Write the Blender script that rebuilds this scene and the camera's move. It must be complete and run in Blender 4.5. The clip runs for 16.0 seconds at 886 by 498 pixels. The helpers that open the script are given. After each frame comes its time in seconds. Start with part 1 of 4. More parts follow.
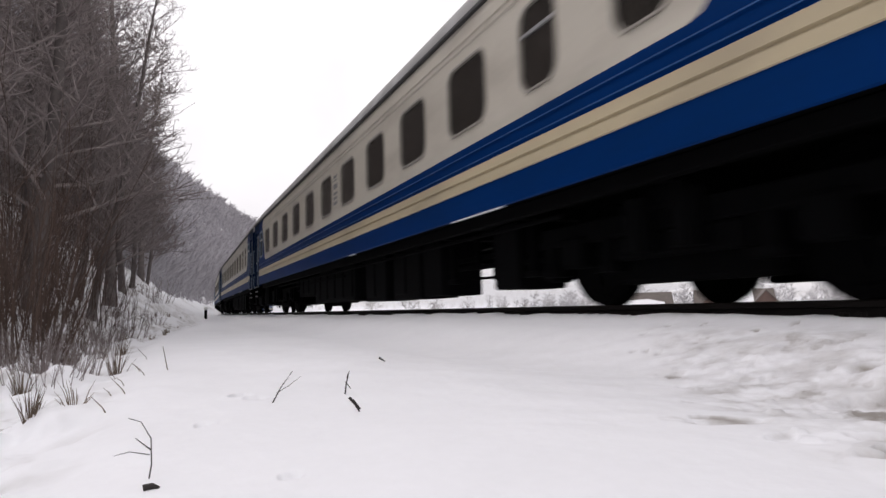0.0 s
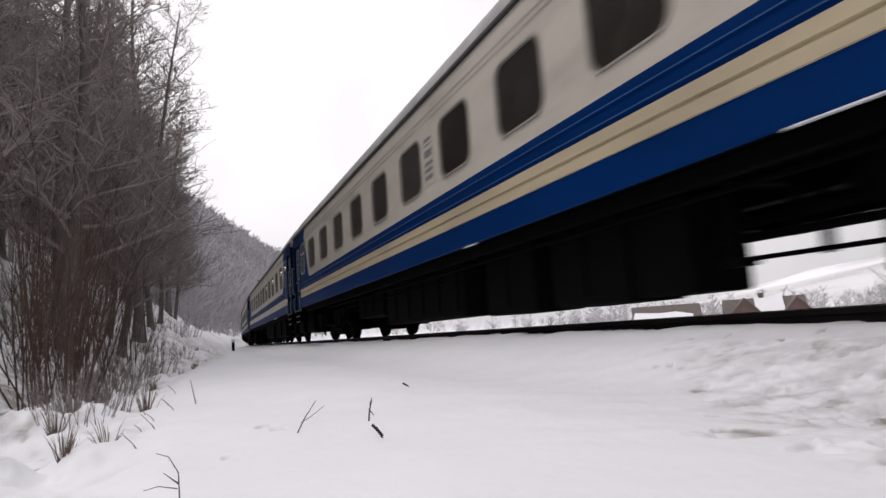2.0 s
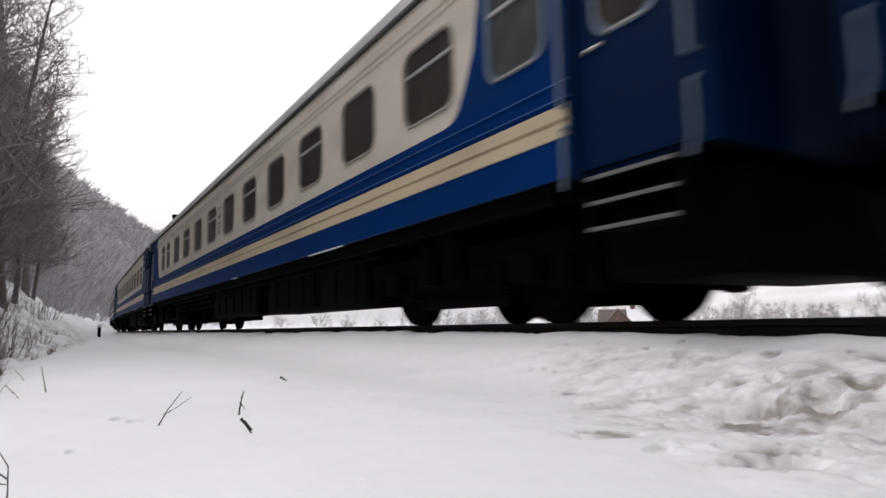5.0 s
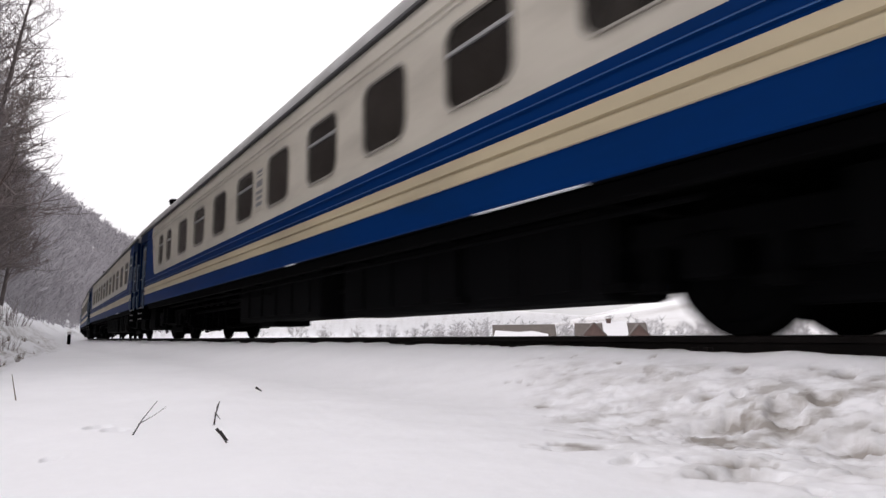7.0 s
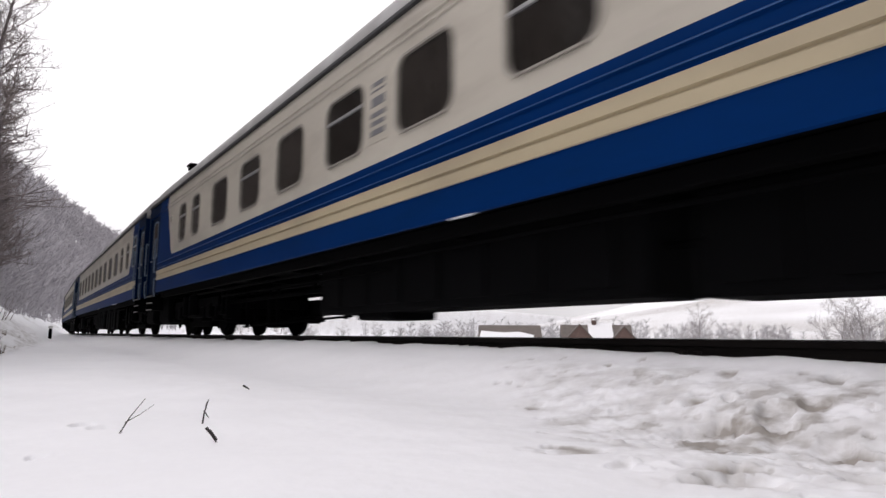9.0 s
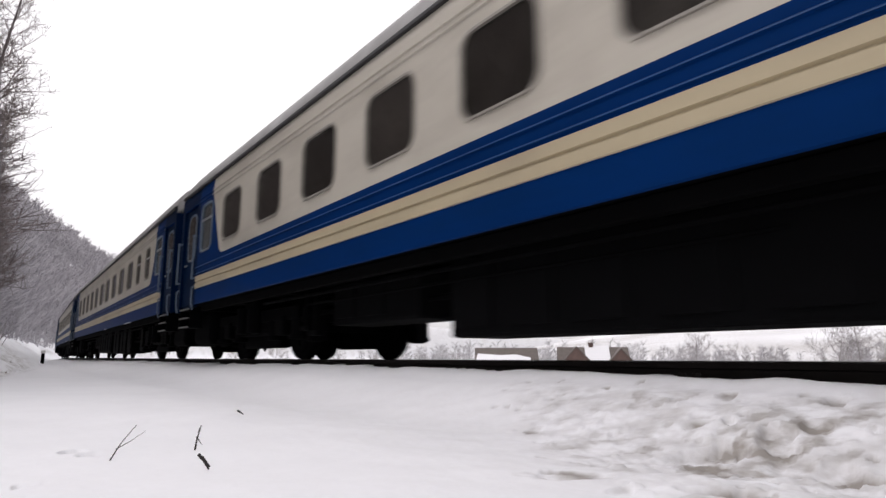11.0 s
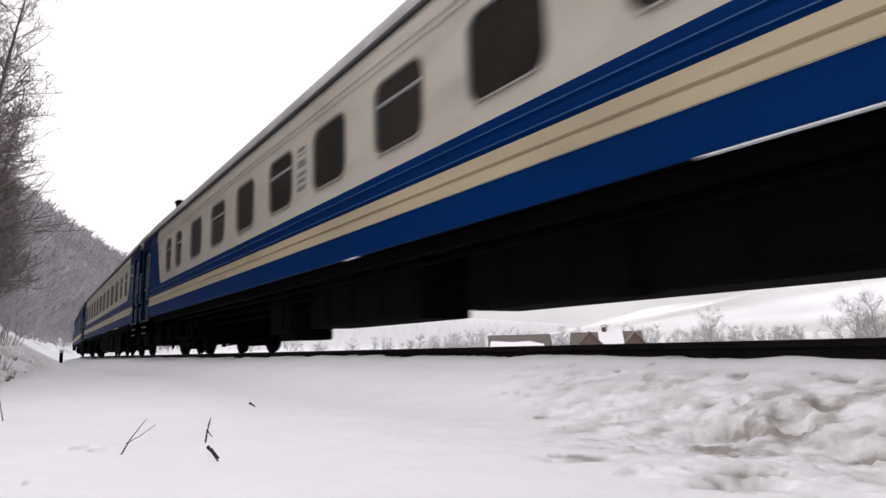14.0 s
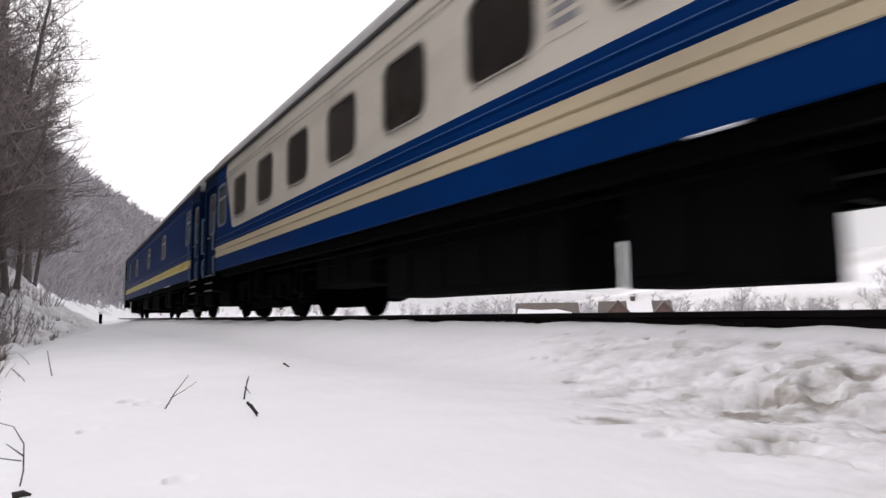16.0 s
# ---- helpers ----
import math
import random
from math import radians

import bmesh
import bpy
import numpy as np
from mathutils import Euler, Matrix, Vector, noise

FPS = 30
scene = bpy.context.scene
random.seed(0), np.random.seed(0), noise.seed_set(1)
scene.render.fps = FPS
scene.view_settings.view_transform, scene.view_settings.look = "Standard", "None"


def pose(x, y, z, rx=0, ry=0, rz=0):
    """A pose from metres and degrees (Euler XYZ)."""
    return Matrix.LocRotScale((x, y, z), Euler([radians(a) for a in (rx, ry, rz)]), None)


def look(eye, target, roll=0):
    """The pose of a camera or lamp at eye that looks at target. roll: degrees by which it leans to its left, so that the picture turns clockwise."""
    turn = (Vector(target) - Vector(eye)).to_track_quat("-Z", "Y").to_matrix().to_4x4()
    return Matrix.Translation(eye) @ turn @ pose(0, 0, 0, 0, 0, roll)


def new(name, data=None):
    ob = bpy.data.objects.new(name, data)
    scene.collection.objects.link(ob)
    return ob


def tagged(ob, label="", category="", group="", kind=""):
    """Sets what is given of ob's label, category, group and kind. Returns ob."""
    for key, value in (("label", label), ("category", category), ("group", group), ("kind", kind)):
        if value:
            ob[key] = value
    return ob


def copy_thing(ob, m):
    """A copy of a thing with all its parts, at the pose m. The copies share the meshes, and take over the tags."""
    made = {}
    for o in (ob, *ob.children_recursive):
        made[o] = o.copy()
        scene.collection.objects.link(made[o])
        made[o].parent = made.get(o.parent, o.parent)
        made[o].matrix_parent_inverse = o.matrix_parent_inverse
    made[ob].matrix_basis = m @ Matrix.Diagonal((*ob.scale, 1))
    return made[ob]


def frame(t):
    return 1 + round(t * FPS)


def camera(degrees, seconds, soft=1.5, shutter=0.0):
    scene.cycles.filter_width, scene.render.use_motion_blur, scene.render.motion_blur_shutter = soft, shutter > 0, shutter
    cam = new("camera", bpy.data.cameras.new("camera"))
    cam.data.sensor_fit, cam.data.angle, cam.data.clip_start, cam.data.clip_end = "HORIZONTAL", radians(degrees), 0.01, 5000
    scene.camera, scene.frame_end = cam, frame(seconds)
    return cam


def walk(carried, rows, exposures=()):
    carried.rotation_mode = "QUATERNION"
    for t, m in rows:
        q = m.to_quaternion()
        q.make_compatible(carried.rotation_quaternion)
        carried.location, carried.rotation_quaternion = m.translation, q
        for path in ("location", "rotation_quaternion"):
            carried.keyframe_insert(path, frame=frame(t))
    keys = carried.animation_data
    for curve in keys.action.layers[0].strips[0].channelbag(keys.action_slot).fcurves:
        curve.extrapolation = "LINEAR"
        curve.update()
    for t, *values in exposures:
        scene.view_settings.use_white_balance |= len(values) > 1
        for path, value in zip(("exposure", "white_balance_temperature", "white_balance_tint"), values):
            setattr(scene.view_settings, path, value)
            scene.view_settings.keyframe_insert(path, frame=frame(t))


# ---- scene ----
# ---- camera ----
cam = camera(70.0, 16.0, 1.5, 0.32)
# seconds, eye x y z, yaw, pitch, roll
PATH = [
    (0.0, -0.002, 0.047, 0.012, -23.95, 5.34, -1.40),
    (0.5, -0.002, 0.071, 0.007, -23.78, 5.27, -0.53),
    (1.0, 0.001, 0.045, 0.012, -22.25, 5.62, -1.54),
    (1.5, 0.013, 0.000, 0.023, -21.39, 6.71, -4.18),
    (2.0, 0.010, 0.002, 0.018, -22.04, 7.41, -3.92),
    (2.5, 0.012, 0.003, 0.013, -24.70, 5.46, -3.67),
    (3.0, 0.020, -0.030, 0.020, -26.97, 6.37, -4.20),
    (3.5, 0.016, -0.030, 0.017, -29.97, 6.75, -2.42),
    (4.0, 0.022, -0.014, 0.014, -30.58, 4.83, -2.02),
    (4.5, 0.030, 0.000, 0.009, -30.45, 5.54, -1.59),
    (5.0, 0.039, 0.015, 0.011, -31.78, 6.78, -1.23),
    (5.2, 0.036, 0.012, 0.012, -32.61, 7.63, -0.98),
    (7.3, 0.013, -0.032, 0.018, -33.77, 7.73, -0.45),
    (7.5, 0.011, -0.027, 0.021, -33.40, 7.08, 0.15),
    (8.0, 0.006, -0.001, 0.012, -34.58, 6.55, 0.78),
    (8.5, 0.001, 0.007, 0.012, -34.32, 7.02, 1.55),
    (9.0, 0.000, -0.000, 0.020, -34.92, 7.76, 0.32),
    (11.3, 0.008, 0.017, 0.020, -35.15, 10.11, 0.04),
    (11.5, -0.000, 0.017, 0.020, -33.88, 9.98, -0.24),
    (12.0, -0.006, 0.015, 0.019, -34.65, 9.86, -0.96),
    (12.5, 0.014, 0.022, 0.017, -35.55, 9.13, -0.92),
    (13.0, 0.038, 0.026, 0.017, -34.74, 8.77, -1.40),
    (13.5, 0.046, 0.041, 0.012, -34.18, 8.37, -1.55),
    (14.0, 0.040, 0.011, 0.012, -34.30, 8.82, -1.49),
    (14.5, 0.038, 0.008, 0.014, -34.11, 8.47, -1.58),
    (15.0, 0.037, 0.024, 0.011, -33.35, 7.64, -1.32),
    (15.5, 0.028, -0.020, 0.005, -33.16, 6.86, -1.33),
    (16.0, 0.016, 0.003, 0.000, -31.69, 5.91, -0.68),
]


def aim(x, y, z, yaw, pitch, roll):
    a, p = radians(yaw), radians(pitch)
    eye = Vector((x, y, z))
    return look(eye, eye + Vector((-math.sin(a) * math.cos(p), math.cos(a) * math.cos(p), math.sin(p))), roll)


walk(cam, [(r[0], aim(*r[1:])) for r in PATH], [(0.0, 0.22, 6500, 16), (1.0, 0.22, 6500, 16), (2.0, 0.19, 6500, 16), (3.0, 0.19, 6500, 16), (4.2, 0.22, 6500, 16), (7.5, 0.32, 6500, 16), (16.0, 0.32, 6500, 16)])

# ---- world, sun, exposure ----
world = bpy.data.worlds.new("overcast_sky")
scene.world = world
world.use_nodes = True
wn, wl = world.node_tree.nodes, world.node_tree.links
sky = wn.new("ShaderNodeTexSky")
sky.sky_type, sky.sun_disc = "NISHITA", False
sky.sun_elevation, sky.sun_rotation = radians(54), radians(-45)
sky.dust_density, sky.air_density, sky.ozone_density = 6.0, 1.0, 1.0
grey = wn.new("ShaderNodeHueSaturation")
grey.inputs["Saturation"].default_value = 0.06
cloud = wn.new("ShaderNodeTexNoise")
cloud.inputs["Scale"].default_value, cloud.inputs["Detail"].default_value = 1.6, 5
deck = wn.new("ShaderNodeMapRange")
deck.inputs["From Min"].default_value, deck.inputs["From Max"].default_value = 0.36, 0.60
deck.inputs["To Min"].default_value, deck.inputs["To Max"].default_value = 6.8, 11.2
blend = wn.new("ShaderNodeMix")
blend.data_type = "RGBA"
blend.inputs["Factor"].default_value = 0.72
wl.new(sky.outputs["Color"], grey.inputs["Color"])
wl.new(cloud.outputs["Fac"], deck.inputs["Value"])
wl.new(grey.outputs["Color"], blend.inputs["A"])
wl.new(deck.outputs["Result"], blend.inputs["B"])
wl.new(blend.outputs["Result"], wn["Background"].inputs["Color"])
wn["Background"].inputs["Strength"].default_value = 0.096
sun = new("sun", bpy.data.lights.new("sun", "SUN"))
sun.data.energy, sun.data.angle, sun.data.color = 0.7, radians(30), (1.0, 0.97, 0.93)
sun.matrix_world = look((-30, 30, 60), (0, 0, 0))


# ---- materials ----
def material(name, colour, rough=0.6, metal=0.0, vary=0.12, scale=6.0, bump=0.0, bscale=40.0, dirt=None, dirt_amount=0.0, dirt_scale=2.0, stretch=None, per_object=0.0, spec=0.5):
    """A surface with two scales of variation, fine relief and, where given, dirt."""
    m = bpy.data.materials.new(name)
    m.use_nodes = True
    n, l = m.node_tree.nodes, m.node_tree.links
    b = n["Principled BSDF"]
    b.inputs["Roughness"].default_value, b.inputs["Metallic"].default_value, b.inputs["Specular IOR Level"].default_value = rough, metal, spec
    tc = n.new("ShaderNodeTexCoord")
    mp = n.new("ShaderNodeMapping")
    if stretch:
        mp.inputs["Scale"].default_value = stretch
    l.new(tc.outputs["Object"], mp.inputs["Vector"])
    big = n.new("ShaderNodeTexNoise")
    big.inputs["Scale"].default_value, big.inputs["Detail"].default_value = scale, 6
    fine = n.new("ShaderNodeTexNoise")
    fine.inputs["Scale"].default_value, fine.inputs["Detail"].default_value = bscale, 8
    for t in (big, fine):
        l.new(mp.outputs["Vector"], t.inputs["Vector"])
    both = n.new("ShaderNodeMath")
    both.operation = "MULTIPLY_ADD"
    both.inputs[1].default_value = 0.4
    l.new(fine.outputs["Fac"], both.inputs[0])
    l.new(big.outputs["Fac"], both.inputs[2])
    rng = n.new("ShaderNodeMapRange")
    rng.inputs["From Min"].default_value, rng.inputs["From Max"].default_value = 0.35, 1.05
    rng.inputs["To Min"].default_value, rng.inputs["To Max"].default_value = 1 - vary, 1 + vary
    l.new(both.outputs[0], rng.inputs["Value"])
    mul = n.new("ShaderNodeMix")
    mul.data_type, mul.blend_type = "RGBA", "MULTIPLY"
    mul.inputs["Factor"].default_value = 1
    mul.inputs["A"].default_value = (*colour, 1)
    l.new(rng.outputs["Result"], mul.inputs["B"])
    out = mul.outputs["Result"]
    if per_object:
        info = n.new("ShaderNodeObjectInfo")
        rr = n.new("ShaderNodeMapRange")
        rr.inputs["To Min"].default_value, rr.inputs["To Max"].default_value = 1 - per_object, 1 + per_object
        l.new(info.outputs["Random"], rr.inputs["Value"])
        mo = n.new("ShaderNodeMix")
        mo.data_type, mo.blend_type = "RGBA", "MULTIPLY"
        mo.inputs["Factor"].default_value = 1
        l.new(out, mo.inputs["A"])
        l.new(rr.outputs["Result"], mo.inputs["B"])
        out = mo.outputs["Result"]
    if dirt:
        d = n.new("ShaderNodeTexNoise")
        d.inputs["Scale"].default_value, d.inputs["Detail"].default_value = dirt_scale, 7
        l.new(mp.outputs["Vector"], d.inputs["Vector"])
        dr = n.new("ShaderNodeMapRange")
        dr.inputs["From Min"].default_value, dr.inputs["From Max"].default_value = 0.45, 0.75
        dr.inputs["To Max"].default_value = dirt_amount
        l.new(d.outputs["Fac"], dr.inputs["Value"])
        mx = n.new("ShaderNodeMix")
        mx.data_type = "RGBA"
        mx.inputs["B"].default_value = (*dirt, 1)
        l.new(out, mx.inputs["A"])
        l.new(dr.outputs["Result"], mx.inputs["Factor"])
        out = mx.outputs["Result"]
    l.new(out, b.inputs["Base Color"])
    if bump:
        bp = n.new("ShaderNodeBump")
        bp.inputs["Strength"].default_value, bp.inputs["Distance"].default_value = 0.6, bump
        l.new(fine.outputs["Fac"], bp.inputs["Height"])
        l.new(bp.outputs["Normal"], b.inputs["Normal"])
    return m


STREAK = (3.0, 0.35, 1.2)
BLUE = material("blue_paint", (0.0002, 0.0215, 0.107), 0.45, spec=0.025, vary=0.14, scale=1.5, bscale=18, dirt=(0.002, 0.017, 0.060), dirt_amount=0.4, stretch=STREAK)
# A darker blue than the body for doors, door surrounds and end walls.
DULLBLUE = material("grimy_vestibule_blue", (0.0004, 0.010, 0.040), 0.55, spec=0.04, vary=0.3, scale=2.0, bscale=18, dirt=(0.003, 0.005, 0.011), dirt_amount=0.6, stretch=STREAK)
WHITE = material("white_paint", (0.50, 0.466, 0.398), 0.42, spec=0.3, vary=0.07, scale=1.2, bscale=14, dirt=(0.26, 0.23, 0.19), dirt_amount=0.5, stretch=STREAK)
CREAM = material("cream_paint", (0.46, 0.389, 0.262), 0.42, spec=0.3, vary=0.08, scale=1.5, bscale=16, dirt=(0.24, 0.20, 0.155), dirt_amount=0.45, stretch=STREAK)
YELLOW = material("yellow_paint", (0.58, 0.47, 0.12), 0.45, vary=0.08, scale=1.5, bscale=16, dirt=(0.3, 0.25, 0.15), dirt_amount=0.4, stretch=STREAK)
ROOF = material("roof_paint", (0.22, 0.215, 0.21), 0.6, vary=0.15, scale=1.5, bscale=20, dirt=(0.50, 0.50, 0.51), dirt_amount=0.6, dirt_scale=1.2)
GUTTER = material("gutter_metal", (0.022, 0.022, 0.024), 0.6, vary=0.2)
# Near-black base colours, below real soot, hold the deep shade under the coaches.
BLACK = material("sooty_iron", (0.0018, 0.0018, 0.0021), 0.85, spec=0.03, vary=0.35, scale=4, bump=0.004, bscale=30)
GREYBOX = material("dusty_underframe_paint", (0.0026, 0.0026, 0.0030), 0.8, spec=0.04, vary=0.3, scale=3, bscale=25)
CHROME = material("worn_metal_frame", (0.42, 0.42, 0.42), 0.35, 0.6, vary=0.12, scale=8)
FRAME = material("tarnished_window_frame", (0.27, 0.25, 0.22), 0.5, 0.2, vary=0.2, scale=8)
# Lighter blue on the rib crests paints in the highlight from the snow.
RIDGE = material("rubbed_blue_ridge", (0.018, 0.075, 0.215), 0.4, vary=0.4, scale=3, stretch=STREAK)
ICE = material("grey_ice", (0.62, 0.64, 0.68), 0.4, vary=0.2, scale=9)
RAILING = material("grey_handrail_paint", (0.11, 0.15, 0.20), 0.45, vary=0.1, scale=8)
TREAD = material("worn_step_edge", (0.13, 0.13, 0.125), 0.5, 0.3, vary=0.25, scale=12)
RUBBER = material("blue_black_gangway_rubber", (0.006, 0.014, 0.035), 0.7, spec=0.15, vary=0.25, scale=3)
# The mottled base colour stands in for blurred reflections in the panes.
GLASS = material("dark_window_glass", (0.024, 0.021, 0.018), 0.06, vary=0.45, scale=3.0, per_object=0.45)
MILK = material("frosted_window_glass", (0.075, 0.085, 0.088), 0.16, vary=0.3, scale=3, per_object=0.7)
LAMP = bpy.data.materials.new("lit_ceiling_lamp")
LAMP.use_nodes = True
LAMP.node_tree.nodes["Principled BSDF"].inputs["Emission Color"].default_value = (1.0, 0.9, 0.55, 1)
LAMP.node_tree.nodes["Principled BSDF"].inputs["Emission Strength"].default_value = 1.3
PRINT = material("grey_print", (0.16, 0.16, 0.17), 0.5)
RUST = material("rusty_rail_steel", (0.009, 0.007, 0.0065), 0.7, 0.0, spec=0.12, vary=0.4, scale=5, bump=0.002, bscale=60)
HEAD = material("worn_rail_head", (0.16, 0.15, 0.14), 0.3, 0.8, vary=0.15, scale=9)
# Bark and brown twig colours are lightened, partly for haze among the trees.
BARK = material("dark_bark", (0.14, 0.122, 0.118), 0.95, spec=0.1, vary=0.35, scale=5, bump=0.01, bscale=22, per_object=0.2)
WETBARK = material("wet_dark_bark", (0.03, 0.026, 0.024), 0.8, vary=0.3, scale=30)
TWIG = material("brown_twig", (0.225, 0.194, 0.188), 0.95, spec=0.1, vary=0.3, scale=3, per_object=0.2)
RUSSET = material("russet_stem", (0.085, 0.06, 0.05), 0.95, spec=0.1, vary=0.35, scale=4, per_object=0.25)
# Haze is put into the base colours of these four woods.
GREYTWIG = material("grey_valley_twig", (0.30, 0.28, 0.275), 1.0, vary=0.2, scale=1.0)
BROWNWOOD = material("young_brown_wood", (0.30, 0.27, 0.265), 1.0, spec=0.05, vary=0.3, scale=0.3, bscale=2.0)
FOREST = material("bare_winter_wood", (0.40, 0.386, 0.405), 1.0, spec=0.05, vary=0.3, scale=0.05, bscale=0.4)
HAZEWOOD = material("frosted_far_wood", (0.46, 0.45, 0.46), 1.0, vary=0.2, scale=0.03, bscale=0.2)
STRAW = material("dry_grass", (0.17, 0.125, 0.09), 0.95, vary=0.3, scale=6, per_object=0.2)
BRICK = material("red_brick", (0.13, 0.085, 0.072), 0.85, vary=0.25, scale=2, bscale=12)
TILE = material("grey_brown_roofing", (0.13, 0.11, 0.10), 0.8, vary=0.25, scale=1.5, bscale=9)
CLAD = material("grey_wall_render", (0.36, 0.34, 0.32), 0.85, vary=0.15)
PALE = material("white_trim_paint", (0.75, 0.74, 0.72), 0.6, vary=0.08)
PANE = material("dark_house_pane", (0.03, 0.035, 0.04), 0.08)
SETTLED = material("settled_snow", (0.84, 0.84, 0.86), 0.75, vary=0.05, bump=0.02, bscale=12)


def snow_material():
    m = material("trodden_snow", (0.89, 0.896, 0.925), 0.7, vary=0.04, scale=1.3, bump=0.003, bscale=26)
    n, l = m.node_tree.nodes, m.node_tree.links
    b = n["Principled BSDF"]
    b.inputs["Subsurface Weight"].default_value = 0.0
    source = b.inputs["Base Color"].links[0].from_socket
    att = n.new("ShaderNodeAttribute")
    att.attribute_name = "soil"
    tc = n.new("ShaderNodeTexCoord")
    spots = n.new("ShaderNodeTexNoise")
    spots.inputs["Scale"].default_value, spots.inputs["Detail"].default_value = 5.5, 8
    l.new(tc.outputs["Object"], spots.inputs["Vector"])
    rg = n.new("ShaderNodeMapRange")
    rg.inputs["From Min"].default_value, rg.inputs["From Max"].default_value = 0.36, 0.70
    l.new(spots.outputs["Fac"], rg.inputs["Value"])
    ml = n.new("ShaderNodeMath")
    ml.operation = "MULTIPLY"
    l.new(att.outputs["Fac"], ml.inputs[0])
    l.new(rg.outputs["Result"], ml.inputs[1])
    mx = n.new("ShaderNodeMix")
    mx.data_type = "RGBA"
    mx.inputs["B"].default_value = (0.33, 0.305, 0.28, 1)
    l.new(source, mx.inputs["A"])
    l.new(ml.outputs[0], mx.inputs["Factor"])
    l.new(mx.outputs["Result"], b.inputs["Base Color"])
    return m


SNOW = snow_material()


# ---- mesh helpers ----
def link(name, verts, faces, mats, index=None, parent=None, smooth=False, label=""):
    me = bpy.data.meshes.new(name)
    me.from_pydata(verts, [], faces)
    for m in mats if isinstance(mats, (list, tuple)) else [mats]:
        me.materials.append(m)
    if index is not None:
        me.polygons.foreach_set("material_index", index)
    if smooth:
        me.polygons.foreach_set("use_smooth", [True] * len(faces))
    me.update()
    ob = new(name, me)
    ob.parent = parent
    if label:
        ob["label"] = label
    return ob


def part(name, bm, mat, parent=None, label="", at=None):
    me = bpy.data.meshes.new(name)
    bm.to_mesh(me)
    bm.free()
    for m in mat if isinstance(mat, (list, tuple)) else [mat]:
        me.materials.append(m)
    ob = new(name, me)
    ob.parent = parent
    if at is not None:
        ob.matrix_basis = at
    if label:
        ob["label"] = label
    return ob


def again(ob, m, parent):
    """Another piece on the same mesh."""
    o = new(ob.name.split(".")[0], ob.data)
    o.parent, o.matrix_basis = parent, m
    if "label" in ob:
        o["label"] = ob["label"]
    return o


def box(bm, x0, x1, y0, y1, z0, z1, bevel=0.0, mat=0):
    r = bmesh.ops.create_cube(bm, size=1, matrix=Matrix.LocRotScale(((x0 + x1) / 2, (y0 + y1) / 2, (z0 + z1) / 2), None, (x1 - x0, y1 - y0, z1 - z0)))
    fs = {f for v in r["verts"] for f in v.link_faces}
    for f in fs:
        f.material_index = mat
    if bevel:
        es = list({e for v in r["verts"] for e in v.link_edges})
        bmesh.ops.bevel(bm, geom=es, offset=bevel, segments=2, affect="EDGES", profile=0.5, material=-1)
    return bm


def cyl(bm, p, q, r, r2=None, seg=12, mat=0):
    p, q = Vector(p), Vector(q)
    d = q - p
    m = Matrix.Translation((p + q) / 2) @ d.to_track_quat("Z", "Y").to_matrix().to_4x4()
    res = bmesh.ops.create_cone(bm, cap_ends=True, segments=seg, radius1=r, radius2=r if r2 is None else r2, depth=d.length, matrix=m)
    for f in {f for v in res["verts"] for f in v.link_faces}:
        f.material_index = mat
    return bm


class Sticks:
    """Many tapered round sticks in one list of vertices and faces."""

    def __init__(self):
        self.v, self.f = [], []

    def add(self, pts, radii, sides=4):
        base = len(self.v)
        for i, p in enumerate(pts):
            a = pts[max(i - 1, 0)]
            b = pts[min(i + 1, len(pts) - 1)]
            d = (b - a).normalized()
            u = d.cross(Vector((0.3, 0.2, 1)) if abs(d.z) < 0.9 else Vector((1, 0.1, 0))).normalized()
            w = d.cross(u)
            for k in range(sides):
                t = 2 * math.pi * k / sides
                self.v.append(p + (u * math.cos(t) + w * math.sin(t)) * radii[i])
        for i in range(len(pts) - 1):
            for k in range(sides):
                a, b = base + i * sides + k, base + i * sides + (k + 1) % sides
                self.f.append((a, b, b + sides, a + sides))

    def cone(self, p, r, h):
        base = len(self.v)
        self.v += [p + Vector((0, 0, h / 2)), p + Vector((r, 0, 0)), p + Vector((-r / 2, r * 0.87, 0)), p + Vector((-r / 2, -r * 0.87, 0)), p - Vector((0, 0, h / 2))]
        for a, b in ((1, 2), (2, 3), (3, 1)):
            self.f += [(base, base + a, base + b), (base + 4, base + b, base + a)]

    def made(self, name, mat, parent=None, smooth=True, label=""):
        return link(name, [tuple(p) for p in self.v], self.f, mat, parent=parent, smooth=smooth, label=label)


# ---- the lie of the land ----
HALF, CENTRE = 1.5, 4.49
BEND, RADIUS = 8.0, 950.0


def track_x(y):
    q = max(y, -200.0) - BEND
    return CENTRE + q * q / (2 * RADIUS) + min(y + 200.0, 0.0) * (-208.0 / RADIUS)


def track_turn(y):
    """Degrees by which the track has turned to the right at y."""
    return math.degrees(math.atan((max(y, -200.0) - BEND) / RADIUS))


def ease(a, b, t):
    t = min(max((t - a) / (b - a), 0.0), 1.0)
    return t * t * (3 - 2 * t)


def fbm(x, y, s, k=3):
    return noise.fractal(Vector((x * s, y * s, 3.7)), 1.0, 2.0, k)


